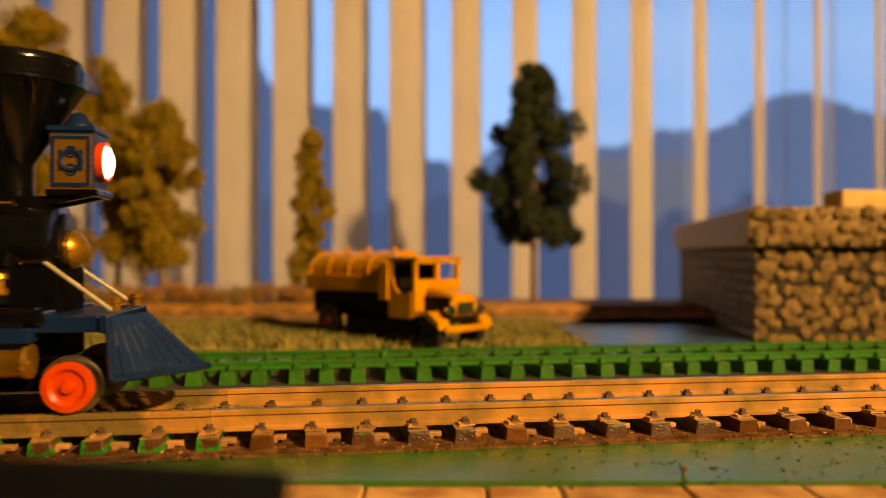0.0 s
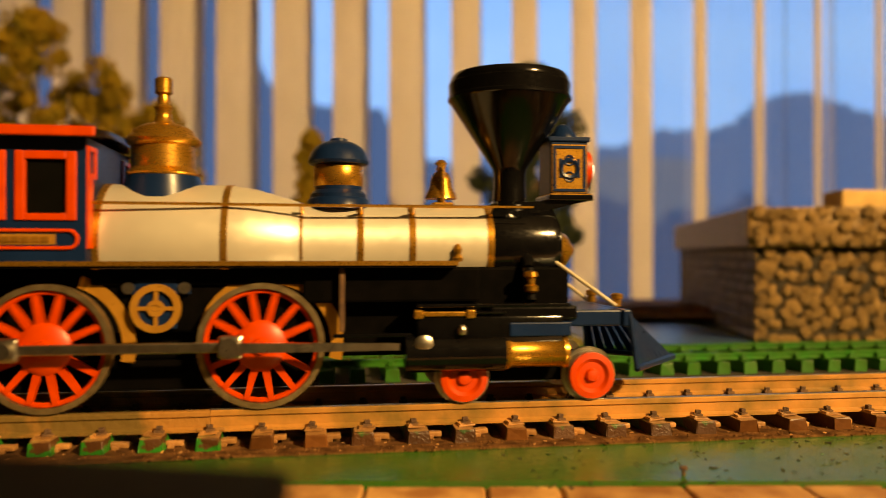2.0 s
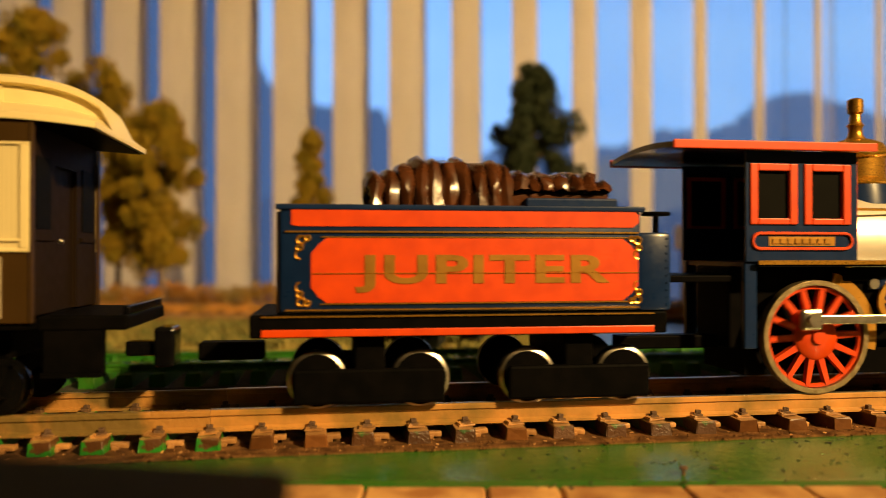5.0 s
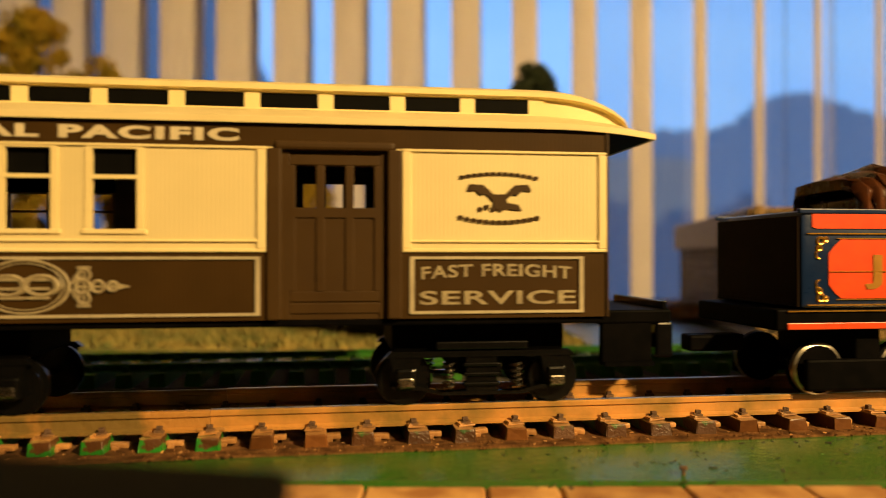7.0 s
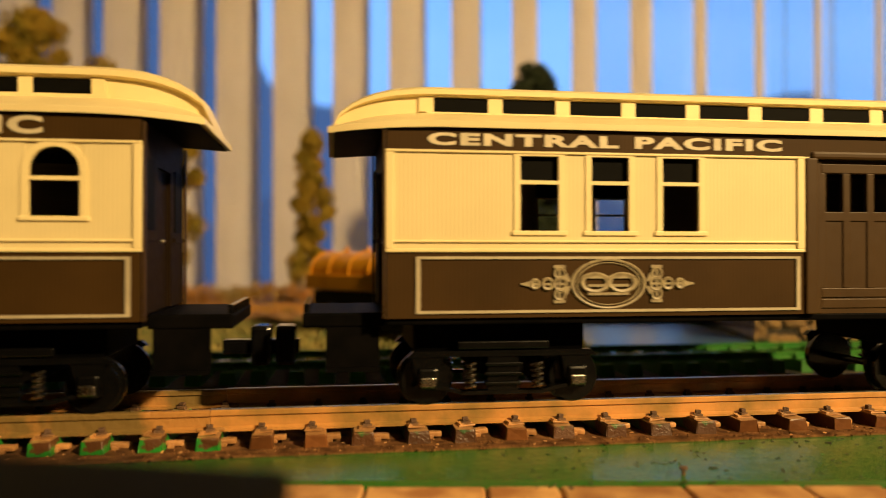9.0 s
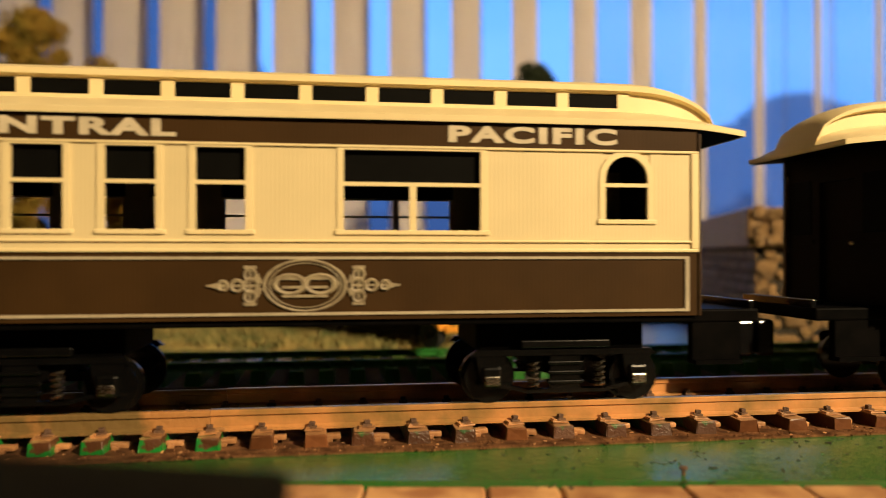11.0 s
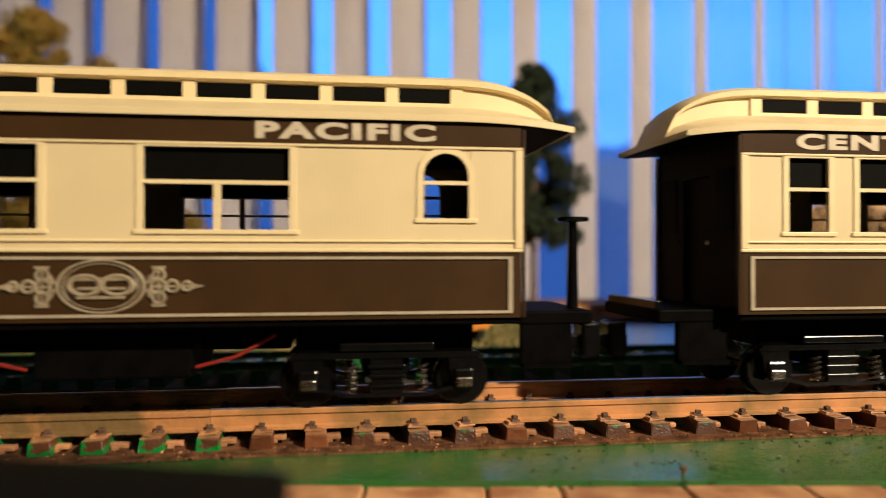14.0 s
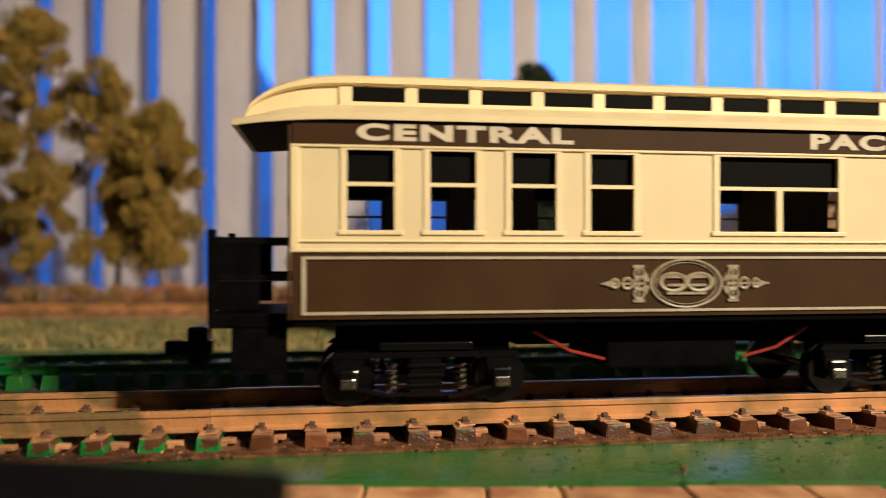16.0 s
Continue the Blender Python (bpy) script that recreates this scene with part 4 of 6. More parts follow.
for (x0, x1, t) in ((-0.1712, -0.1105, 0.0016),):
    lo, hi = [], []
    for i in range(N + 1):
        y = -0.0245 + 0.049 * i / N
        z = 0.0700 + 0.0016 * (1 - (y / 0.0245) ** 2)
        lo.append((y, z))
    vs = [[bm.verts.new((x, y, z + dz)) for y, z in lo] for x, dz in ((x0, 0), (x1, 0), (x0, t), (x1, t))]
    for i in range(N):
        bm.faces.new((vs[0][i], vs[0][i + 1], vs[1][i + 1], vs[1][i]))
        bm.faces.new((vs[2][i], vs[3][i], vs[3][i + 1], vs[2][i + 1]))
        bm.faces.new((vs[0][i], vs[2][i], vs[2][i + 1], vs[0][i + 1]))
        bm.faces.new((vs[1][i], vs[1][i + 1], vs[3][i + 1], vs[3][i]))
    for i in (0, N):
        bm.faces.new((vs[0][i], vs[1][i], vs[3][i], vs[2][i]))
bmesh.ops.recalc_face_normals(bm, faces=bm.faces[:])
roof = part("cab_roof", bm, M_BLACK, cab, "black cab roof with vermilion edges", smooth=True)
for s in (-1, 1):
    part("roof_edge", box(B(), -0.1715, -0.1102, s * 0.0246 - 0.0005, s * 0.0246 + 0.0005, 0.0697, 0.0722, 0.0003), M_RED, roof, "vermilion roof edge")
bm = B()
box(bm, -0.1470, -0.1145, -0.019, 0.019, 0.037, 0.0384)
box(bm, -0.1478, -0.1440, -0.0195, -0.0175, 0.0135, 0.0384, 0.0004)
box(bm, -0.1478, -0.1440, 0.0175, 0.0195, 0.0135, 0.0384, 0.0004)
part("cab_step", bm, M_BLUE, eng)
bm = B()
box(bm, -0.1445, -0.0190, -0.0212, -0.0105, 0.0370, 0.0378)
box(bm, -0.1445, -0.0190, 0.0105, 0.0212, 0.0370, 0.0378)
rb = part("running_board", bm, M_BLACK, eng)
for s in (-1, 1):
    part("board_edge", box(B(), -0.1447, -0.0188, s * 0.0214 - 0.0003, s * 0.0214 + 0.0003, 0.0376, 0.0388), M_GOLD, rb, "gold running board edge")
    bm = B()
    rod(bm, (-0.1130, s * 0.0172, 0.0538), (-0.060, s * 0.0135, 0.0538), 0.0004, seg=6)
    rod(bm, (-0.060, s * 0.0135, 0.0538), (0.004, s * 0.0125, 0.0538), 0.0004, seg=6)
    for x in (-0.0605, -0.0445, -0.0300, -0.0078):
        rod(bm, (x, s * 0.0125, 0.0538), (x, s * 0.0085, 0.0520), 0.0005, seg=6)
    part("handrail", bm, M_GOLD, eng, "gold handrail")
    part("check_valve", lathe(B(), [(0.0013, 0.0385), (0.0015, 0.0395), (0.0009, 0.0405), (0.0012, 0.042), (0.0004, 0.0435)], (-0.0175, s * 0.0122, 0), seg=10), M_GOLD, eng)
# frame, cylinders, pilot
bm = B()
box(bm, -0.1478, 0.0150, -0.0105, 0.0105, 0.0125, 0.0370, 0.0008)
box(bm, -0.0600, -0.0120, -0.0165, 0.0165, 0.0275, 0.0370, 0.0008)
box(bm, -0.1440, -0.0560, -0.0125, 0.0125, 0.0050, 0.0125)
part("frame", bm, M_MATBLACK, eng)
part("boiler_skirt", box(B(), -0.1140, -0.0570, -0.0156, 0.0156, 0.0325, 0.0369, 0.0006), M_MATBLACK, eng)
part("firebox", box(B(), -0.1160, -0.0570, -0.0142, 0.0142, 0.0200, 0.0369, 0.0008), M_MATBLACK, eng, "black firebox below the running board")
for s in (-1, 1):
    cyl = part("cylinder_block", rod(box(B(), -0.0300, 0.0100, min(s * 0.0125, s * 0.0218), max(s * 0.0125, s * 0.0218), 0.0165, 0.0240, 0.0008), (-0.0330, s * 0.0185, 0.0140), (-0.0060, s * 0.0185, 0.0140), 0.0052, seg=24), M_BLACK, eng, smooth=True)
    part("cylinder_jacket", lathe(B(), [(0.0030, -0.0062), (0.0044, -0.006), (0.0046, -0.005), (0.0041, -0.0042), (0.0041, 0.0095), (0.0046, 0.0102), (0.0044, 0.0114), (0.0015, 0.0117)], (0, s * 0.0190, 0.0138), "X", 24), M_GOLD, cyl, "polished gold cylinder", smooth=True)
    part("valve_chest", box(box(B(), -0.0300, 0.0125, min(s * 0.0130, s * 0.0205), max(s * 0.0130, s * 0.0205), 0.0262, 0.0272, 0.0003), -0.0300, -0.0060, min(s * 0.0135, s * 0.0215), max(s * 0.0135, s * 0.0215), 0.0244, 0.0252, 0.0003), M_BLACK, cyl)
    part("cylinder_band", box(B(), -0.0050, 0.0120, min(s * 0.0135, s * 0.0222), max(s * 0.0135, s * 0.0222), 0.0184, 0.0222, 0.0004), M_BLUE, cyl, "dark blue cylinder band")
    part("crosshead_guide", box(B(), -0.0520, -0.0310, s * 0.0190 - 0.0008, s * 0.0190 + 0.0008, 0.0185, 0.0195, 0.0002), M_BLACK, eng)
    slide = part("valve_slide", box(B(), -0.0304, -0.0150, *sorted((s * 0.0205, s * 0.0220)), 0.0240, 0.0253, 0.0003), M_GOLD, eng, "brass valve slide")
    for x in (-0.0296, -0.0156):
        part("slide_block", box(B(), x - 0.0012, x + 0.0012, *sorted((s * 0.0202, s * 0.0226)), 0.0234, 0.0258, 0.0004), M_GOLD, slide)
    part("oil_cup", lathe(B(), [(0.0010, 0.0192), (0.0013, 0.0198), (0.0013, 0.0210), (0.0006, 0.0218)], (-0.0180, s * 0.0226, 0), seg=10), M_STEEL, eng, smooth=True)
    part("guide_yoke", box(B(), -0.0504, -0.0490, *sorted((s * 0.0165, s * 0.0190)), 0.0200, 0.0368, 0.0003), M_SPIKE, eng)
    part("steam_pipe", rod(rod(B(), (0.0025, s * 0.0150, 0.0275), (0.0025, s * 0.0125, 0.0365), 0.0018, seg=10), (0.0025, s * 0.0125, 0.0365), (0.0025, s * 0.0100, 0.0400), 0.0018, seg=10), M_BLACK, eng)
    part("smokebox_brace", rod(B(), (0.0070, s * 0.0095, 0.0415), (0.0285, s * 0.0120, 0.0258), 0.0006, seg=8), M_STRIPE, eng, "dull grey smokebox brace")
    part("steam_valve", lathe(B(), [(0.0016, 0.0300), (0.0020, 0.0304), (0.0020, 0.0318), (0.0012, 0.0322), (0.0012, 0.0340), (0.0020, 0.0344), (0.0018, 0.0356), (0.0005, 0.0360)], (0.0025, s * 0.0158, 0), seg=14), M_GOLD, eng, "brass steam valve", smooth=True)
    part("flag_socket", lathe(B(), [(0.0013, 0.0255), (0.0013, 0.0275), (0.0018, 0.0278), (0.0018, 0.0290), (0.0008, 0.0294)], (0.0292, s * 0.0110, 0), seg=12), M_GOLD, eng)
    bm = B()
    for i in range(24):
        a0, a1 = 2 * math.pi * i / 24, 2 * math.pi * (i + 1) / 24
        for q0, q1 in ((0.0046, 0.0064), (0.0010, 0.0022)):
            prism(bm, [(-0.0975 + q * math.cos(a), 0.0265 + q * math.sin(a)) for q, a in ((q0, a0), (q0, a1), (q1, a1), (q1, a0))], s * 0.0160, s * 0.0168)
    box(bm, -0.0980, -0.0970, min(s * 0.0158, s * 0.0166), max(s * 0.0158, s * 0.0166), 0.0218, 0.0312)
    box(bm, -0.1022, -0.0928, min(s * 0.0158, s * 0.0166), max(s * 0.0158, s * 0.0166), 0.0260, 0.0270)
    bmesh.ops.remove_doubles(bm, verts=bm.verts[:], dist=0.00001)
    part("medallion", bm, M_GOLDPAINT, eng, "gold wheel ornament between the drivers")
    part("cylinder_cap", lathe(B(), [(0.0025, s * 0.0), (0.0026, s * 0.0008), (0.0019, s * 0.0012), (0.0004, s * 0.0013)], (-0.0283, s * 0.0222, 0.0167), "Y", 18), M_STEEL, eng, "bright steel cap", smooth=True)
    part("medallion_plate", box(box(B(), -0.1025, -0.0925, s * 0.0150 - 0.0008, s * 0.0150 + 0.0008, 0.021, 0.034, 0.0004), -0.1060, -0.0890, s * 0.0150 - 0.0006, s * 0.0150 + 0.0006, 0.0300, 0.0340, 0.0004), M_BLUE, eng)
    for x in (-0.1045, -0.0905):
        part("bolt", lathe(B(), [(0.0016, 0.0), (0.0016, 0.001), (0.0008, 0.0014)], (x, s * 0.0160, 0.0318), "Y", 12), M_STEEL, eng)
    for x in (-0.1244, -0.0707):
        bm = B()
        last_a = 168 if x > -0.1 else 72
        for i in range(18):
            a0, a1 = radians(-14 + (last_a + 14) * i / 18), radians(-14 + (last_a + 14) * (i + 1) / 18)
            prism(bm, [(x + 0.0022 + q * math.cos(a), 0.0166 + q * math.sin(a)) for q, a in ((0.0160, a0), (0.0160, a1), (0.0193, a1), (0.0193, a0))], s * 0.0136, s * 0.0145)
        bmesh.ops.remove_doubles(bm, verts=bm.verts[:], dist=0.00001)
        part("splasher", bm, M_GOLDPAINT, eng, "gold wheel splasher", smooth=True)
part("pilot_deck", box(B(), 0.0100, 0.0275, -0.0195, 0.0195, 0.0207, 0.0252, 0.0006), M_BLUE, eng)
pil = part("pilot", box(B(), 0.0275, 0.0300, -0.0205, 0.0205, 0.0205, 0.0252, 0.0005), M_BLUE, eng, "dark blue slatted pilot")
bm = B()
apex, crown_ = Vector((0.0513, 0, 0.0092)), Vector((0.0350, 0, 0.0246))
for s in (-1, 1):
    rod(bm, (0.0310, s * 0.0215, 0.0090), apex, 0.0010, seg=6)
    rod(bm, (0.0295, s * 0.0200, 0.0240), (0.0310, s * 0.0215, 0.0090), 0.0008, seg=6)
part("pilot_frame", bm, M_BLUE, pil)
for s in (-1, 1):
    for i in range(8):
        f0, f1 = i / 8, (i + 0.93) / 8
        t0, t1 = (Vector((0.0292, s * 0.0200, 0.0246)).lerp(crown_, f) for f in (f0, f1))
        b0 = Vector((0.0310, s * 0.0215, 0.0088)).lerp(apex, f0)
        b1 = Vector((0.0310, s * 0.0215, 0.0088)).lerp(apex, f1)
        bm = B()
        q = [bm.verts.new(v) for v in (t0, t1, b1, b0)]
        bm.faces.new(q)
        bmesh.ops.solidify(bm, geom=bm.faces[:], thickness=0.0008)
        part("pilot_bar", bm, M_BLUE, pil)
part("coupler", box(B(), -0.1790, -0.1470, -0.003, 0.003, 0.0120, 0.0160, 0.0005), M_MATBLACK, eng)
part("drawbar", box(B(), -0.1700, -0.1440, -0.016, 0.016, 0.0325, 0.0345, 0.0004), M_MATBLACK, eng)
# lead truck
part("lead_truck", box(B(), -0.0210, 0.0240, -0.0125, 0.0125, 0.0050, 0.0105, 0.0006), M_MATBLACK, eng)
for x in (-0.0167, 0.0194):
    wheelset(eng, x, 0.0068, M_STEEL, M_RED, 0.0160)
# drivers
CRANK, ROD_Y = 0.0072, 0.0222
DRIVERS = []
bm = B()
prism(bm, [(0.0030, 0.0011), (0.0144, 0.0007), (0.0144, -0.0007), (0.0030, -0.0011)], -0.0009, 0.0009)
SPOKE = bpy.data.meshes.new("spoke")
bm.to_mesh(SPOKE)
bm.free()
SPOKE.materials.append(M_RED)
for x in (-0.1244, -0.0707):
    R = 0.0165
    d = part("driver", rod(B(), (0, -0.016, 0), (0, 0.016, 0), 0.0022, seg=12), M_MATBLACK, eng, "spoked driving wheels on one axle")
    for s in (-1, 1):
        y = s * 0.0162
        bm = B()
        sg = 48
        rings = [[], [], [], []]
        for i in range(sg):
            a = 2 * math.pi * i / sg
            for k, (rr_, yy) in enumerate(((R, y - 0.0016), (R, y + 0.0016), (R * 0.91, y + 0.0018), (R * 0.91, y - 0.0016))):
                rings[k].append(bm.verts.new((rr_ * math.cos(a), yy, rr_ * math.sin(a))))
        for k in range(4):
            p, q = rings[k], rings[(k + 1) % 4]
            for i in range(sg):
                bm.faces.new((p[i], p[(i + 1) % sg], q[(i + 1) % sg], q[i]))
        bmesh.ops.recalc_face_normals(bm, faces=bm.faces[:])
        part("tyre", bm, M_TYRE, d, "worn steel tyre", smooth=True)
        bm = B()
        torus(bm, (0, y, 0), R * 0.875, R * 0.045, "Y", 40, 6)
        lathe(bm, [(R * 0.38, y - s * 0.0012), (R * 0.41, y + s * 0.0010), (R * 0.36, y + s * 0.0018), (R * 0.14, y + s * 0.0022), (R * 0.12, y + s * 0.0030), (R * 0.04, y + s * 0.0031)], (0, 0, 0), "Y", 24)
        for i in range(14):
            sp = new("spoke", SPOKE)
            sp.parent = d
            sp.matrix_basis = Matrix.Translation((0, y, 0)) @ Matrix.Rotation(2 * math.pi * i / 14, 4, "Y")
        lathe(bm, [(0.0024, min(y, s * 0.0195)), (0.0024, max(y, s * 0.0195))], (CRANK, 0, 0), "Y", 16)
        bmesh.ops.recalc_face_normals(bm, faces=bm.faces[:])
        part("wheel_centre", bm, M_RED, d, "vermilion spoked wheel centre", smooth=True)
    DRIVERS.append((d, x, R))
RODS = []
for s in (-1, 1):
    bm = B()
    y = s * ROD_Y
    box(bm, 0, 0.0537, y - 0.0007, y + 0.0007, -0.0013, 0.0013, 0.0003)
    for x in (0, 0.0537):
        box(bm, x - 0.0032, x + 0.0032, y - 0.0011, y + 0.0011, -0.0031, 0.0031, 0.0010)
        rod(bm, (x, y - 0.0026, 0), (x, y + 0.0026, 0), 0.0020, seg=20)
    sr = part("side_rod", bm, M_STEEL, eng, "bright steel side rod")
    bm = B()
    prism(bm, [(0, -0.0013), (0.0430, -0.0009), (0.0430, 0.0009), (0, 0.0013)], s * (ROD_Y + 0.0014), s * (ROD_Y + 0.0026))
    rod(bm, (0, s * (ROD_Y + 0.0012), 0), (0, s * (ROD_Y + 0.0032), 0), 0.0026, seg=16)
    mr = part("main_rod", bm, M_STEEL, eng, "bright steel main rod")
    RODS.append((sr, mr))

# tender
ten = thing("tender", at(TENDER_Q), "blue and vermilion toy tender loaded with logs", "tender")
L2, TW = 0.0487, 0.0240
tb2 = part("tank", box(B(), -L2, L2, -TW, TW, 0.0250, 0.0530, 0.0016), M_BLUE, ten, "dark blue tender tank", smooth=True)
part("flare", box(box(B(), -L2 - 0.0008, L2 + 0.0008, -TW - 0.0006, -TW + 0.001, 0.0520, 0.0535, 0.0004), -L2 - 0.0008, L2 + 0.0008, TW - 0.001, TW + 0.0006, 0.0520, 0.0535, 0.0004), M_BLUE, tb2)
for y in (-TW, TW - 0.008):
    leg_ = part("front_leg", box(B(), L2 - 0.001, L2 + 0.0085, y, y + 0.008, 0.0250, 0.0465, 0.0012), M_BLUE, tb2, smooth=True)
    bm = B()
    for k in range(10):
        lathe(bm, [(0.0004, -0.0003), (0.0002, 0.0001)] if y > 0 else [(0.0002, -0.0001), (0.0004, 0.0003)], (L2 + 0.0070, y + (0.0082 if y > 0 else -0.0002), 0.0268 + k * 0.0020), "Y", 6)
    part("rivets", bm, M_BLUE, leg_)
for s in (-1, 1):
    y0, y1 = sorted((s * TW, s * (TW + 0.0003)))
    y2, y3 = sorted((s * TW, s * (TW + 0.0005)))
    part("upper_panel", prism(B(), [(-0.0455, 0.0482), (-0.0440, 0.0478), (0.0460, 0.0478), (0.0476, 0.0492), (0.0476, 0.0512), (0.0460, 0.0524), (-0.0440, 0.0524), (-0.0455, 0.0520)], y0, y1), M_RED, tb2, "vermilion upper panel")
    part("name_panel", prism(B(), [(-0.0365, 0.0280), (0.0430, 0.0280), (0.0450, 0.0295), (0.0474, 0.0320), (0.0474, 0.0408), (0.0450, 0.0432), (0.0430, 0.0448), (-0.0365, 0.0448), (-0.0385, 0.0432), (-0.0405, 0.0408), (-0.0405, 0.0320), (-0.0385, 0.0295)], y0, y1), M_RED, tb2, "vermilion name panel")
    bm = B()
    box(bm, -0.0470, 0.0475, y2, y3, 0.0462, 0.0466)
    box(bm, -0.0470, 0.0475, y2, y3, 0.0260, 0.0264)
    box(bm, -0.0380, 0.0445, y2, y3, 0.0449, 0.0452)
    box(bm, -0.0380, 0.0445, y2, y3, 0.0276, 0.0279)
    for x, h in ((-0.0430, 1), (0.0472, -1)):
        for z, k in ((0.0283, 1), (0.0443, -1)):
            torus(bm, (x, s * (TW + 0.0002), z), 0.0010, 0.0004, "Y", 12, 5)
            torus(bm, (x + h * 0.0016, s * (TW + 0.0002), z - k * 0.0004), 0.0006, 0.0004, "Y", 12, 5)
            torus(bm, (x - h * 0.0004, s * (TW + 0.0002), z + k * 0.0020), 0.0007, 0.0004, "Y", 12, 5)
            torus(bm, (x - h * 0.0002, s * (TW + 0.0002), z + k * 0.0038), 0.0012, 0.0003, "Y", 12, 5, 90, 270)
    part("gold_lining", bm, M_GOLD, tb2, "gold lining and scrolls")
words("lettering", "JUPITER", 0.0685, 0.0098, -0.0293, -TW - 0.0003, 0.0306, M_GOLDLETTER, tb2, 0.03)
part("lettering_line", box(B(), -0.0405, 0.0474, -TW - 0.00055, -TW - 0.0003, 0.0355, 0.0357), M_GOLD, tb2)
part("sill", box(B(), -0.0560, 0.0560, -0.0238, 0.0238, 0.0190, 0.0250, 0.0006), M_MATBLACK, ten)
for s in (-1, 1):
    part("sill_stripe", box(B(), -0.0530, 0.0520, s * 0.0240 - 0.0004, s * 0.0240 + 0.0004, 0.0193, 0.0212, 0.0002), M_RED, ten, "vermilion sill stripe")
    part("sill_gold", box(B(), -0.0530, 0.0520, s * 0.0241 - 0.0003, s * 0.0241 + 0.0003, 0.0243, 0.0247), M_GOLD, ten)
for x in (-0.0252, 0.0321):
    for y in (-0.0200, 0.0200):
        part("side_frame", box(B(), x - 0.0200, x + 0.0200, y - 0.0012, y + 0.0012, 0.0012, 0.0104, 0.0008), M_MATBLACK, ten)
    part("bolster", box(B(), x - 0.0040, x + 0.0040, -0.0200, 0.0200, 0.0090, 0.0192, 0.0006), M_MATBLACK, ten)
    for d in (-0.0138, 0.0138):
        wheelset(ten, x + d, 0.0070, M_MATBLACK, None, 0.0160, tyre=True)
rr = random.Random(21)
wl = part("log_load", box(B(), -0.0225, 0.0425, -0.0150, 0.0150, 0.0530, 0.0580, 0.001), M_LOG, ten, "chocolate-brown moulded log load")
for i in range(17):
    # each log is moulded over the heap, its ends drooping at the sides
    x = -0.0232 + i * 0.0040 + rr.uniform(-1, 1) * 0.0005
    low = x > 0.0165
    top = (0.0620 if low else 0.0652) + rr.uniform(-1, 1) * 0.0007 - 0.0028 * max(0, (x - 0.034) / 0.01) - 0.0035 * max(0, (-0.013 - x) / 0.010)
    foot, w, rad = (0.0578 if low else 0.0532), 0.0160 if not low else 0.0148, 0.0022 * rr.uniform(0.85, 1.2)
    path = [(-w - 0.0006, foot), (-w - 0.0003, foot + 0.3 * (top - foot)), (-w + 0.0003, foot + 0.62 * (top - foot)), (-w + 0.0026, foot + 0.88 * (top - foot)), (-w + 0.007, top - 0.0005 * rr.random()),
            (-0.003, top + 0.0008 * rr.random())]
    path += [(-y, z) for y, z in reversed(path)]
    bm = B()
    rings = []
    for j, (y, z) in enumerate(path):
        ya, za = path[max(j - 1, 0)]
        yb, zb = path[min(j + 1, len(path) - 1)]
        t = Vector((0, yb - ya, zb - za)).normalized()
        nn = Vector((0, -t.z, t.y))
        k = rad * rr.uniform(0.9, 1.12)
        rings.append([bm.verts.new(Vector((x + rr.uniform(-1, 1) * 0.0008, y, z + rr.uniform(-1, 1) * 0.0005)) + Vector((1, 0, 0)) * k * math.cos(a) + nn * k * math.sin(a)) for a in [2 * math.pi * q / 8 for q in range(8)]])
    for ra, rb in zip(rings, rings[1:]):
        for q in range(8):
            bm.faces.new((ra[q], ra[(q + 1) % 8], rb[(q + 1) % 8], rb[q]))
    bmesh.ops.recalc_face_normals(bm, faces=bm.faces[:])
    part("log", bm, M_LOG, wl, smooth=True)
# added panel that paints the tender's end as if in shade
part("end_panel", box(B(), -L2 - 0.0006, -L2, -TW + 0.001, TW - 0.001, 0.0255, 0.0515, 0.0002), M_END, tb2, "added dark panel, shade painted on the tender end")
part("toolbox", box(B(), 0.0180, 0.0445, -0.0170, 0.0170, 0.0530, 0.0562, 0.0006), M_BLUE, ten)
bm = B()
rod(bm, (0.0560, -0.0160, 0.0250), (0.0560, -0.0160, 0.0520), 0.0009, seg=8)
torus(bm, (0.0560, -0.0160, 0.0520), 0.0036, 0.0006, "Z", 20, 6)
part("brake_stand", bm, M_MATBLACK, ten)
part("coupler", box(B(), -0.0720, -0.0540, -0.0035, 0.0035, 0.0110, 0.0160, 0.0008), M_MATBLACK, ten)


# passenger cars
def cut_wall(bm, x0, x1, z0, z1, y0, y1, holes):
    """Boxes that fill a wall but for the holes (hx0, hx1, hz0, hz1), which lie side by side."""
    x = x0
    for a, b, c, d in sorted(holes):
        if a > x:
            box(bm, x, a, y0, y1, z0, z1)
        if c > z0:
            box(bm, a, b, y0, y1, z0, c)
        if d < z1:
            box(bm, a, b, y0, y1, d, z1)
        x = b
    if x1 > x:
        box(bm, x, x1, y0, y1, z0, z1)
    bmesh.ops.remove_doubles(bm, verts=bm.verts[:], dist=0.00001)
    return bm


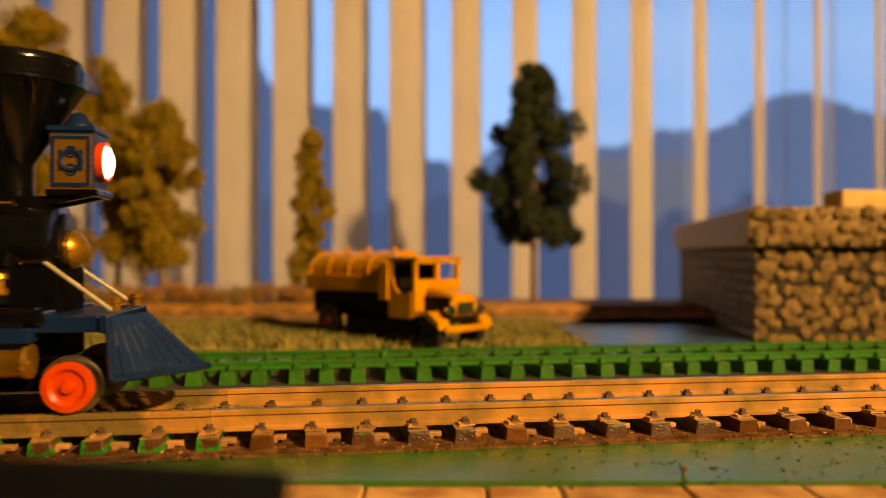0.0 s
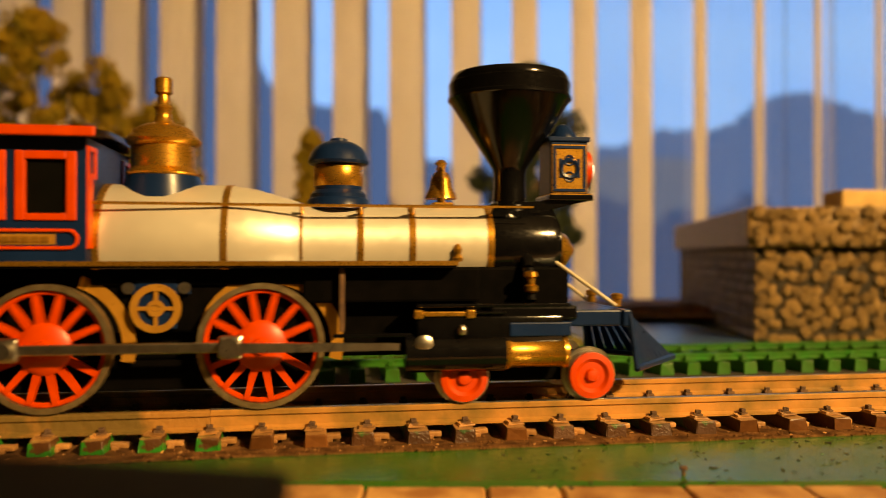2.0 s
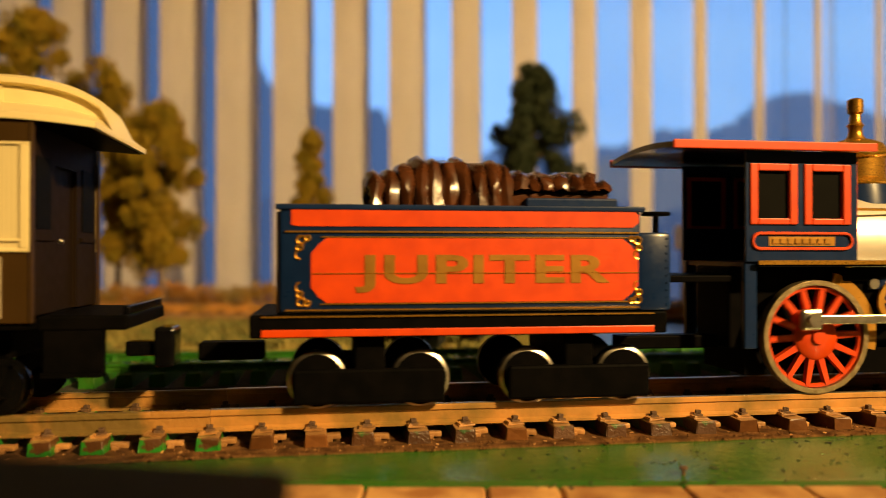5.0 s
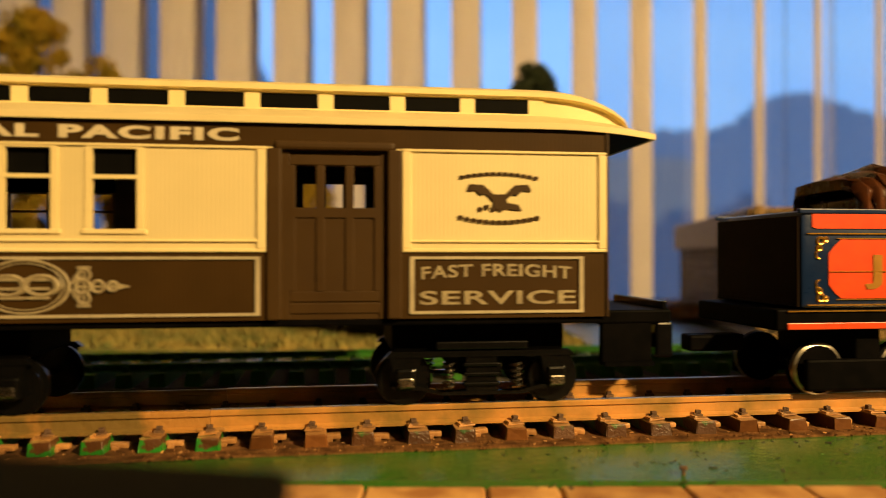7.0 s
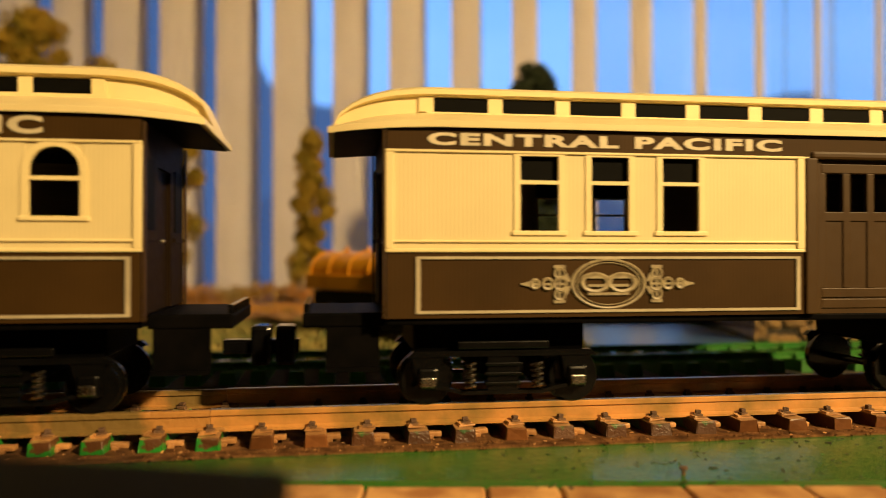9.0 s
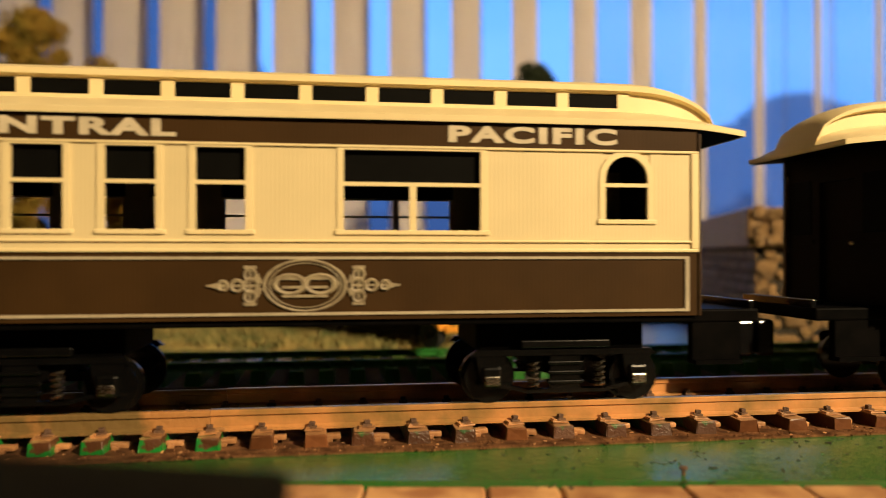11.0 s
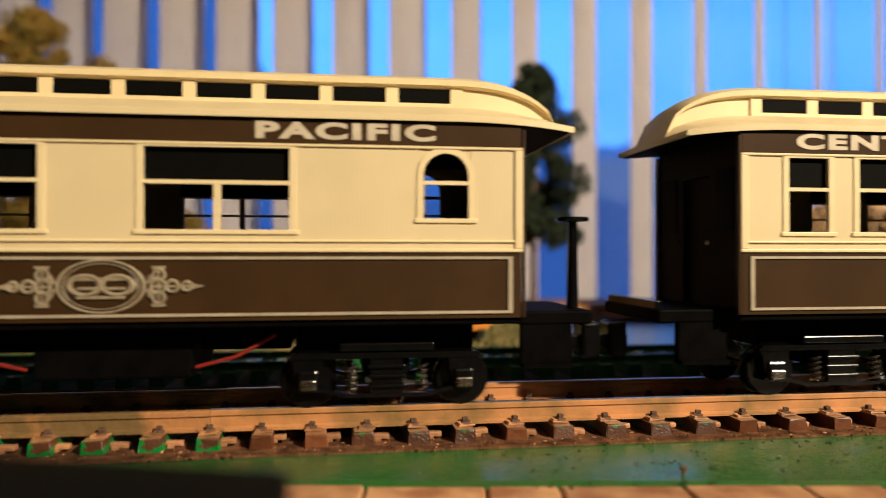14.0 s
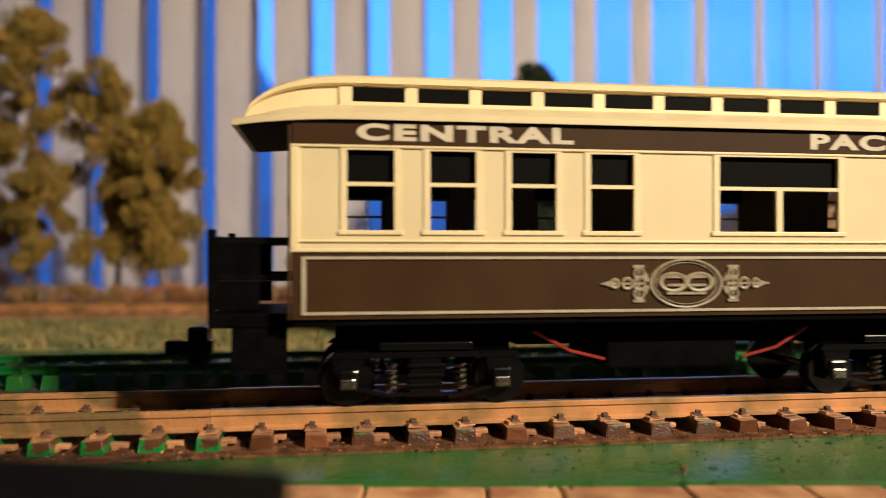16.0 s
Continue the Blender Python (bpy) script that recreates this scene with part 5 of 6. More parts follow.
def roof_mesh(half, tip, drop):
    """A clerestory roof whose ends curve down to a duckbill."""
    sec = [(-0.0286, 0.0734), (-0.0287, 0.0750), (-0.0230, 0.0772), (-0.0105, 0.0809), (-0.0105, 0.0867), (-0.0123, 0.0873), (-0.0124, 0.0890), (-0.0090, 0.0904), (-0.0045, 0.0910), (0, 0.0912)]
    sec = [(y, z - drop * min(1, max(0, (z - 0.0775) / 0.012))) for y, z in sec]
    sec = sec + [(-y, z) for y, z in reversed(sec[:-1])]
    xs = [0.0] + [half - 0.017 + (0.017 + tip) * i / 10 for i in range(11)]
    xs = [-x for x in reversed(xs[1:])] + xs
    bm = B()
    rings = []
    for x in xs:
        g = max(0.0, (abs(x) - (half - 0.017)) / (0.017 + tip))
        k = math.sqrt(max(0.0, 1 - g ** 2.9))
        ring = []
        for y, z in sec:
            zz = 0.0750 - 0.0018 * g * g + (z - 0.0750) * (k if z > 0.0750 else 1.0)
            ring.append(bm.verts.new((x, y * (1 - 0.1 * g ** 3), zz)))
        rings.append(ring)
    for a, b in zip(rings, rings[1:]):
        for i in range(len(sec) - 1):
            bm.faces.new((a[i], a[i + 1], b[i + 1], b[i]))
        bm.faces.new((a[-1], a[0], b[0], b[-1]))
    bm.faces.new(rings[0])
    bm.faces.new(list(reversed(rings[-1])))
    bmesh.ops.recalc_face_normals(bm, faces=bm.faces[:])
    return bm


def soffit_mesh(half, tip):
    bm = B()
    rings = []
    for i in range(25):
        x = -half - tip + 0.0015 + (2 * (half + tip) - 0.003) * i / 24
        g = max(0.0, (abs(x) - (half - 0.017)) / (0.017 + tip))
        w, z = 0.0281 * (1 - 0.1 * g ** 3), 0.0731 - 0.0018 * g * g
        rings.append([bm.verts.new((x, y, zz)) for y, zz in ((-w, z), (w, z), (w, z + 0.0004), (-w, z + 0.0004))])
    for a, b in zip(rings, rings[1:]):
        for k in range(4):
            bm.faces.new((a[k], a[(k + 1) % 4], b[(k + 1) % 4], b[k]))
    bm.faces.new(rings[0])
    bm.faces.new(rings[-1])
    bmesh.ops.recalc_face_normals(bm, faces=bm.faces[:])
    return bm


W2 = 0.0273
Z0, Z1, Z2, Z3 = 0.0240, 0.0412, 0.0676, 0.0732  # skirt, belt, letterboard, eave


def window(parent, x0, x1, z0, z1, s, zm, two=False, arch=False):
    """A sash window: outer frame x0..x1, z0..z1, with a meeting rail; on the side s."""
    f = 0.0017
    y0, y1 = sorted((s * (W2 + 0.00035), s * (W2 - 0.0010)))
    bm = B()
    top = z1 - ((x1 - x0) / 2 if arch else 0)
    box(bm, x0, x0 + f, y0, y1, z0 + 0.0012, top - (0 if arch else 0.0008))
    box(bm, x1 - f, x1, y0, y1, z0 + 0.0012, top - (0 if arch else 0.0008))
    box(bm, x0 - 0.0006, x1 + 0.0006, y0 - 0.0002, y1 + 0.0002, z0, z0 + 0.0012, 0.0002)
    box(bm, x0 + f, x1 - f, y0 + 0.0001, y1 - 0.0001, zm - 0.0005, zm + 0.0005)
    if not arch:
        # added dark panel closes the upper half of the opening
        part("upper_pane", box(B(), x0 + 0.0008, x1 - 0.0008, s * (W2 - 0.0016) - 0.0003, s * (W2 - 0.0016) + 0.0003, zm, z1 - 0.0003), M_DARKGLASS, parent, "dark panel behind the upper sash")
    box(bm, x0 + f, x1 - f, y0 + 0.0002, y1 - 0.0002, zm - 0.0062, zm - 0.0055)  if s > 0 else None
    if two:
        box(bm, (x0 + x1) / 2 - 0.0009, (x0 + x1) / 2 + 0.0009, y0 + 0.0001, y1 - 0.0001, z0 + 0.0012, zm - 0.0005)
    if arch:
        R = (x1 - x0) / 2
        for i in range(12):
            a0, a1 = math.pi * i / 12, math.pi * (i + 1) / 12
            q = [((x0 + x1) / 2 + rr_ * math.cos(a), top + rr_ * math.sin(a)) for rr_, a in ((R, a0), (R, a1), (R - f, a1), (R - f, a0))]
            prism(bm, q, y0, y1)
    else:
        box(bm, x0, x1, y0, y1, z1 - 0.0008, z1)
    return part("window", bm, M_CREAMTRIM, parent)


def emblem(parent, x, z, y, material):
    """A round monogram badge with scrolled wings, as plain shapes."""
    bm = B()
    torus(bm, (x, y, z), 0.0064, 0.00035, "Y", 36, 5)
    torus(bm, (x, y, z), 0.0056, 0.00016, "Y", 36, 4)
    for dx in (-0.0024, 0.0024):
        torus(bm, (x + dx, y, z + 0.0003), 0.0023, 0.00055, "Y", 20, 5)
    for k in range(3):
        box(bm, x - 0.0036, x + 0.0036, y - 0.0003, y + 0.0003, z - 0.003 + k * 0.0022, z - 0.0023 + k * 0.0022)
    for s in (-1, 1):
        for cz in (-0.0028, 0.0028):
            torus(bm, (x + s * 0.0097, y, z + cz), 0.0014, 0.00045, "Y", 14, 5)
        for k in range(3):
            torus(bm, (x + s * (0.0095 + 0.0035 * k), y, z), 0.0017 - 0.0003 * k, 0.0005, "Y", 14, 5)
        box(bm, x + s * 0.0142 - 0.0062, x + s * 0.0142 + 0.0062, y - 0.0002, y + 0.0002, z - 0.0003, z + 0.0003)
        box(bm, x + s * 0.0097 - 0.0003, x + s * 0.0097 + 0.0003, y - 0.0002, y + 0.0002, z - 0.0045, z + 0.0045)
        prism(bm, [(x + s * 0.0168, z + 0.0011), (x + s * 0.0206, z), (x + s * 0.0168, z - 0.0011)], y - 0.0003, y + 0.0003)
        for k in (-1, 1):
            box(bm, x + s * 0.0097 - 0.0016, x + s * 0.0097 + 0.0016, y - 0.0002, y + 0.0002, z + k * 0.0046 - 0.0004, z + k * 0.0046 + 0.0004)
            prism(bm, [(x + s * 0.0066, z + k * 0.0004), (x + s * 0.0076, z + k * 0.0030), (x + s * 0.0088, z + k * 0.0012)], y - 0.0003, y + 0.0003)
    # the ring is a wide oval, the wings close up beside it
    for v in bm.verts:
        d = abs(v.co.x - x)
        d = d * 1.34 if d < 0.0068 else 0.0091 + (d - 0.0068) * 0.834
        v.co.x = x + math.copysign(d * 1.17, v.co.x - x)
    return part("emblem", bm, material, parent, "pale scrolled round emblem")


def outline(parent, x0, x1, z0, z1, y, material, w=0.0007):
    bm = B()
    box(bm, x0, x1, y - 0.0002, y + 0.0003, z1 - w, z1)
    box(bm, x0, x1, y - 0.0002, y + 0.0003, z0, z0 + w)
    box(bm, x0, x0 + w * 1.6, y - 0.0002, y + 0.0003, z0 + w, z1 - w)
    box(bm, x1 - w * 1.6, x1, y - 0.0002, y + 0.0003, z0 + w, z1 - w)
    return part("panel_lining", bm, material, parent, "pale panel lining")


def bogie(car, x):
    """A two-axle truck with side frames and coil springs."""
    bg = part("bogie", box(B(), x - 0.0060, x + 0.0060, -0.0180, 0.0180, 0.0080, 0.0224), M_MATBLACK, car, "satin black sprung truck")
    part("bolster", box(B(), x - 0.0240, x + 0.0240, -0.0165, 0.0165, 0.0140, 0.0216, 0.0008), M_MATBLACK, bg)
    for s in (-1, 1):
        part("spring_plank", box(B(), x - 0.0125, x + 0.0125, s * 0.0200 - 0.0012, s * 0.0200 + 0.0012, 0.0150, 0.0172, 0.0004), M_BOGIE, bg)
    for s in (-1, 1):
        bm = B()
        y0, y1 = sorted((s * 0.0180, s * 0.0205))
        # top bar and a dropped lower bar join two pedestals and the bolster column
        prism(bm, [(x - 0.0262, 0.0130), (x + 0.0262, 0.0130), (x + 0.0245, 0.0146), (x - 0.0245, 0.0146)], y0, y1)
        prism(bm, [(x - 0.0240, 0.0046), (x - 0.0165, 0.0042), (x - 0.0110, 0.0028), (x + 0.0110, 0.0028), (x + 0.0165, 0.0042), (x + 0.0240, 0.0046), (x + 0.0240, 0.0056), (x + 0.0165, 0.0052), (x + 0.0105, 0.0038), (x - 0.0105, 0.0038), (x - 0.0165, 0.0052), (x - 0.0240, 0.0056)], y0, y1)
        for d in (-0.0206, 0.0206):
            prism(bm, [(x + d - 0.0026, 0.0046), (x + d + 0.0026, 0.0046), (x + d + 0.0042, 0.0130), (x + d - 0.0042, 0.0130)], y0 + 0.0003, y1 - 0.0003)
            box(bm, x + d - 0.0027, x + d + 0.0027, y0 - 0.0008 if s < 0 else y0, y1 if s < 0 else y1 + 0.0008, 0.0042, 0.0102, 0.0008)
        box(bm, x - 0.0042, x + 0.0042, y0 + 0.0004, y1 - 0.0004, 0.0038, 0.0130)
        for z in (0.0052, 0.0078, 0.0104):
            box(bm, x - 0.0050, x + 0.0050, y0 - 0.0004, y1 + 0.0004, z, z + 0.0010, 0.0003)
        part("side_frame", bm, M_BOGIE, bg)
        for d in (-0.0206, 0.0206):
            part("journal_cover", box(B(), x + d - 0.0020, x + d + 0.0020, s * 0.0216 - 0.0003, s * 0.0216 + 0.0003, 0.0050, 0.0078, 0.0004), M_SPRING, bg, "shiny journal cover")
    for s in (-1, 1):
        for d in (-0.0092, 0.0092):
            bm = B()
            ring = None
            for k in range(41):
                a = k * math.pi / 4
                mid = Vector((x + d + 0.0014 * math.cos(a), s * 0.0212 + 0.0014 * math.sin(a), 0.0042 + k * 0.00018))
                new_ring = [bm.verts.new(mid + Vector((0.00042 * math.cos(q) * math.cos(a), 0.00042 * math.cos(q) * math.sin(a), 0.00042 * math.sin(q)))) for q in (0, 1.57, 3.14, 4.71)]
                for q in range(4):
                    if ring:
                        bm.faces.new((ring[q], ring[(q + 1) % 4], new_ring[(q + 1) % 4], new_ring[q]))
                ring = new_ring
            bmesh.ops.recalc_face_normals(bm, faces=bm.faces[:])
            part("spring", bm, M_SPRING, bg)
    for d in (-0.0206, 0.0206):
        wheelset(car, x + d, 0.0068, M_BOGIE, None, 0.0160)


def car(label, q, half, baggage, last):
    c = thing("passenger_car", at(q), label, "railway car", "passenger cars")
    e = half
    ZL = Z2 if baggage else 0.0684   # foot of the letterboard
    body = part("underframe", box(B(), -e, e, -W2 + 0.001, W2 - 0.001, 0.0222, 0.0240, 0.0004), M_MATBLACK, c)
    part("floor_panel", box(B(), -e + 0.001, e - 0.001, -W2 + 0.0014, W2 - 0.0014, 0.0240, 0.0255), M_MATBLACK, c)
    if baggage:
        wins = [(c_ - 0.0069, c_ + 0.0069) for c_ in (-0.0618, -0.0424, -0.0225)]
        door = (0.0152, 0.0463)
        arch = None
        big = None
    else:
        wins = [(c_ - 0.0077, c_ + 0.0077) for c_ in (-0.0850, -0.0637, -0.0422, -0.0207)]
        door, arch, big = None, (0.0772, 0.0924), (0.0080, 0.0467)
    for s in (-1, 1):
        y0, y1 = sorted((s * W2, s * (W2 - 0.0012)))
        side = part("side_wall", cut_wall(B(), -e, e, Z0, Z1, y0, y1, [(door[0], door[1], Z0, Z1)] if door else []), M_BROWN, c, "dark brown lower side panel")
        zt = 0.0672 if baggage else 0.0680
        holes = [(a + 0.001, b - 0.001, 0.0462, zt - 0.0008) for a, b in wins]
        if door:
            holes.append((door[0], door[1], Z1, ZL))
        if big:
            holes.append((big[0] + 0.001, big[1] - 0.001, 0.0462, zt - 0.0008))
        if arch:
            holes.append((arch[0] + 0.001, arch[1] - 0.001, 0.0496, 0.0676))
        part("upper_wall", cut_wall(B(), -e, e, Z1, ZL, y0, y1, holes), M_CREAM, side, "cream boarded upper side")
        part("letterboard", box(B(), -e, e, y0, y1, ZL, Z3 + (0.0 if baggage else 0.0014)), M_BROWN, side)
        bm = B()
        yy0, yy1 = sorted((s * (W2 + 0.0006), s * (W2 - 0.0004)))
        segs = [(-e - 0.0004, e + 0.0004)] if not door else [(-e - 0.0004, door[0] - 0.0016), (door[1] + 0.0016, e + 0.0004)]
        for a, b in segs:
            box(bm, a, b, yy0, yy1, 0.0411, 0.0420, 0.0002)
            box(bm, a, b, yy0, yy1, 0.0436, 0.0442, 0.0002)
            box(bm, a, b, yy0, yy1, ZL - 0.0007, ZL, 0.0002)
            box(bm, a, a + 0.0022, yy0, yy1, 0.0420, ZL - 0.0007, 0.0002)
            box(bm, b - 0.0022, b, yy0, yy1, 0.0420, ZL - 0.0007, 0.0002)
        part("belt_rail", bm, M_CREAMTRIM, side)
        for a, b in wins:
            window(side, a, b, 0.0455, zt, s, 0.0595 if baggage else 0.0585)
        if big:
            window(side, *big, 0.0455, zt, s, 0.0585, two=True)
        if arch:
            window(side, *arch, 0.0486, 0.0684, s, 0.0590, arch=True)
            bm = B()
            R = (arch[1] - arch[0]) / 2 - 0.0012
            cx = (arch[0] + arch[1]) / 2
            for sg in (-1, 1):
                pts = [(cx + sg * (R + 0.0004), 0.0678), (cx + sg * (R + 0.0004), 0.0608)]
                pts += [(cx + sg * R * math.cos(a), 0.0608 + R * math.sin(a)) for a in (0, 0.4, 0.8, 1.2, 1.57)]
                pts.append((cx, 0.0678))
                prism(bm, pts, y0 + 0.0002, y1 - 0.0002)
            part("arch_filler", bm, M_CREAM, side)
        yl = s * (W2 + 0.0003)
        if baggage:
            outline(side, -0.0945, 0.0122, 0.0252, 0.0400, yl, M_STRIPE)
            outline(side, 0.0498, 0.0960, 0.0252, 0.0400, yl, M_STRIPE)
            emblem(side, -0.0430, 0.0327, yl, M_EMBLEM)
            a, b = door
            d = part("door", box(box(B(), a + 0.0020, b - 0.0020, min(s * 0.0250, s * 0.0262), max(s * 0.0250, s * 0.0262), Z0, 0.0508), a + 0.0020, b - 0.0020, min(s * 0.0250, s * 0.0262), max(s * 0.0250, s * 0.0262), 0.0630, 0.0668), M_BROWNTRIM, side, "brown panelled sliding door")
            yd0, yd1 = sorted((s * 0.0250, s * 0.0266))
            for k in range(4):
                x = a + 0.0045 + k * (b - a - 0.0090) / 3
                part("door_batten", box(B(), x - 0.0011, x + 0.0011, yd0, yd1, 0.0311, 0.0632, 0.0002), M_BROWNTRIM, side)
            for z in (0.0255, 0.0285, 0.0498, 0.0632):
                part("door_rail", box(B(), a + 0.0042, b - 0.0042, yd0, yd1 + 0.0001, z, z + 0.0026, 0.0002), M_BROWNTRIM, side)
            for x in (a + 0.0020, b - 0.0042):
                part("door_stile", box(B(), x, x + 0.0022, yd0, yd1, Z0, 0.0668, 0.0002), M_BROWNTRIM, side)
            bm = B()
            yf0, yf1 = sorted((s * (W2 + 0.0009), s * (W2 - 0.0012)))
            box(bm, a - 0.0014, a + 0.0022, yf0, yf1, Z0, 0.0672, 0.0004)
            box(bm, b - 0.0022, b + 0.0014, yf0, yf1, Z0, 0.0672, 0.0004)
            box(bm, a + 0.0004, b - 0.0004, yf0, yf1, 0.0668, 0.0692, 0.0008)
            part("door_frame", bm, M_BROWNTRIM, side)
            # unreadable arched lines and a winged badge, as bars
            bm = B()
            cx = 0.0732
            for k in range(13):
                u = k / 6 - 1
                box(bm, cx + u * 0.0098 - 0.0006, cx + u * 0.0098 + 0.0006, yl - 0.0002, yl + 0.0002, 0.0612 - 0.0010 * u * u, 0.0620 - 0.0010 * u * u)
                box(bm, cx + u * 0.0102 - 0.0006, cx + u * 0.0102 + 0.0006, yl - 0.0002, yl + 0.0002, 0.0484 + 0.0012 * u * u, 0.0494 + 0.0012 * u * u)
            part("lettering_bars", bm, M_BROWNTRIM, side)
            bm = B()
            for sg in (-1, 1):
                prism(bm, [(cx + sg * 0.0010, 0.0558), (cx + sg * 0.0042, 0.0586), (cx + sg * 0.0078, 0.0588), (cx + sg * 0.0086, 0.0570), (cx + sg * 0.0062, 0.0572), (cx + sg * 0.0050, 0.0560), (cx + sg * 0.0034, 0.0562), (cx + sg * 0.0016, 0.0544)], yl - 0.0002, yl + 0.0002)
            prism(bm, [(cx - 0.0014, 0.0562), (cx + 0.0014, 0.0562), (cx + 0.0022, 0.0540), (cx + 0.0052, 0.0535), (cx + 0.0060, 0.0520), (cx + 0.0018, 0.0524), (cx + 0.0004, 0.0516), (cx - 0.0016, 0.0530)], yl - 0.0002, yl + 0.0002)
            for k in range(4):
                box(bm, cx - 0.0055 + k * 0.0017, cx - 0.0044 + k * 0.0017, yl - 0.0002, yl + 0.0002, 0.0518 + 0.0005 * (k % 2), 0.0528 + 0.0006 * (k % 2))
            part("badge", bm, M_BROWNTRIM, side, "dark winged badge")
        else:
            outline(side, -e + 0.0024, e - 0.0024, 0.0252, 0.0400, yl, M_STRIPE)
            emblem(side, 0.0, 0.0327, yl, M_EMBLEM)
    first = [o for o in c.children if o.name.startswith("side_wall")][0]
    if baggage:
        words("lettering", "CENTRAL PACIFIC", 0.0985, 0.0033, -0.0915, -W2, 0.0688, M_LETTER, first, 0.048)
        fast = words("lettering", "FAST FREIGHT", 0.0400, 0.0033, 0.0528, -W2, 0.0348, M_EMBLEM, first, 0.02)
        for v in fast.data.vertices:
            v.co.z -= 0.0008 * ((v.co.x - 0.0728) / 0.02) ** 2
        words("lettering", "SERVICE", 0.0415, 0.0036, 0.0524, -W2, 0.0275, M_EMBLEM, first, 0.02)
    else:
        words("lettering", "CENTRAL", 0.0572, 0.0044, -0.0886, -W2, 0.0696, M_LETTER, first, 0.048)
        words("lettering", "PACIFIC", 0.0455, 0.0044, 0.0366, -W2, 0.0696, M_LETTER, first, 0.048)
    for s in (-1, 1):
        x0, x1 = sorted((s * e, s * (e - 0.0012)))
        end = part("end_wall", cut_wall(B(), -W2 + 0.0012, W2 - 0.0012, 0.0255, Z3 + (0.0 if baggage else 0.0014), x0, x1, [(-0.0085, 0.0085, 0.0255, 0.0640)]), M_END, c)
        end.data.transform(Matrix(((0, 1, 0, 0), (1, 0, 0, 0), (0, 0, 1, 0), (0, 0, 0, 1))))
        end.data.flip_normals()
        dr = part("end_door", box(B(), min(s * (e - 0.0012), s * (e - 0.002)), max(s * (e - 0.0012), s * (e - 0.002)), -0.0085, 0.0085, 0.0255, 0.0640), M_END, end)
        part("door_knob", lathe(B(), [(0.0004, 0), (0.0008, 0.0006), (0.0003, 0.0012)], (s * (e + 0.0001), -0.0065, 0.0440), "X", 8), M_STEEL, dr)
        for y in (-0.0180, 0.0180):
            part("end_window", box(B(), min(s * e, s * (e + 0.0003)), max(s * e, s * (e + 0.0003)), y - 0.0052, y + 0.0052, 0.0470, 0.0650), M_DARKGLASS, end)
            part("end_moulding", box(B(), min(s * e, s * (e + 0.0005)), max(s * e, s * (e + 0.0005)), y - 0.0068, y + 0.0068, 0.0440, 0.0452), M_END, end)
        for k in (-1, 1):
            part("corner_post", box(B(), *sorted((s * (e + 0.0004), s * (e + 0.0010))), *sorted((k * (W2 - 0.0014), k * (W2 + 0.0004))), Z0, Z3, 0.0001), M_BROWNTRIM, end)
        p0, p1 = sorted((s * e, s * (e + 0.0215)))
        plat = part("platform", box(B(), p0, p1, -0.0215, 0.0215, 0.0215, 0.0252, 0.0006), M_MATBLACK, c)
        part("platform_step", box(box(B(), s * (e + 0.0085) - 0.0070, s * (e + 0.0085) + 0.0070, -0.0235, -0.0185, 0.0100, 0.0112), s * (e + 0.0085) - 0.0070, s * (e + 0.0085) + 0.0070, -0.0215, -0.0185, 0.0112, 0.0215), M_MATBLACK, plat)
        if last and s > 0:
            bm = B()
            rod(bm, (s * (e + 0.0185), -0.0125, 0.0250), (s * (e + 0.0185), -0.0125, 0.0505), 0.0017, 0.0013, seg=10)
            torus(bm, (s * (e + 0.0185), -0.0125, 0.0505), 0.0040, 0.0007, "Z", 20, 6)
            rod(bm, (s * (e + 0.0185), -0.0165, 0.0505), (s * (e + 0.0185), -0.0085, 0.0505), 0.0005, seg=6)
            part("brake_wheel", bm, M_BLACK, plat)
        elif not last or s > 0:
            part("end_beam", box(B(), s * (e + 0.0205) - 0.0008, s * (e + 0.0205) + 0.0008, -0.0190, 0.0190, 0.0250, 0.0275, 0.0003), M_BLACK, plat)
        if last and s < 0:
            for y in (-0.0200, 0.0200):
                part("railing_post", box(B(), -e - 0.0216, -e - 0.0196, y - 0.0010, y + 0.0010, 0.0250, 0.0470, 0.0003), M_MATBLACK, plat)
                for z in (0.0335, 0.0432):
                    part("hand_rail", box(B(), -e - 0.0196, -e, y - 0.0006, y + 0.0006, z, z + 0.0018, 0.0003), M_BLACK, plat)
                part("side_gate", box(B(), -e - 0.0196, -e - 0.0085, y - 0.0004, y + 0.0004, 0.0262, 0.0432), M_MATBLACK, plat)
            part("top_rail", box(B(), -e - 0.0215, -e - 0.0198, -0.0190, 0.0190, 0.0436, 0.0455, 0.0003), M_BLACK, plat)
            part("end_gate", box(B(), -e - 0.0211, -e - 0.0205, -0.0190, 0.0190, 0.0260, 0.0436), M_MATBLACK, plat, "black solid end gate")
        cb = part("coupler", box(box(B(), s * (e + 0.0260) - 0.0100, s * (e + 0.0260) + 0.0030, -0.0028, 0.0028, 0.0125, 0.0165, 0.0006), s * (e + 0.0268) - 0.0028, s * (e + 0.0268) + 0.0028, -0.0050, 0.0050, 0.0095, 0.0205, 0.0010), M_BLACK, c)
    drop = 0.0026 if baggage else 0.00135
    low = 0.0016 if baggage else 0.0007
    rf = part("roof", roof_mesh(e, 0.0150, drop), M_CREAMTRIM, c, "cream clerestory roof", smooth=True)
    part("soffit", soffit_mesh(e, 0.0150), M_MATBLACK, c, "black roof underside")
    rise = 0.0 if baggage else 0.0014
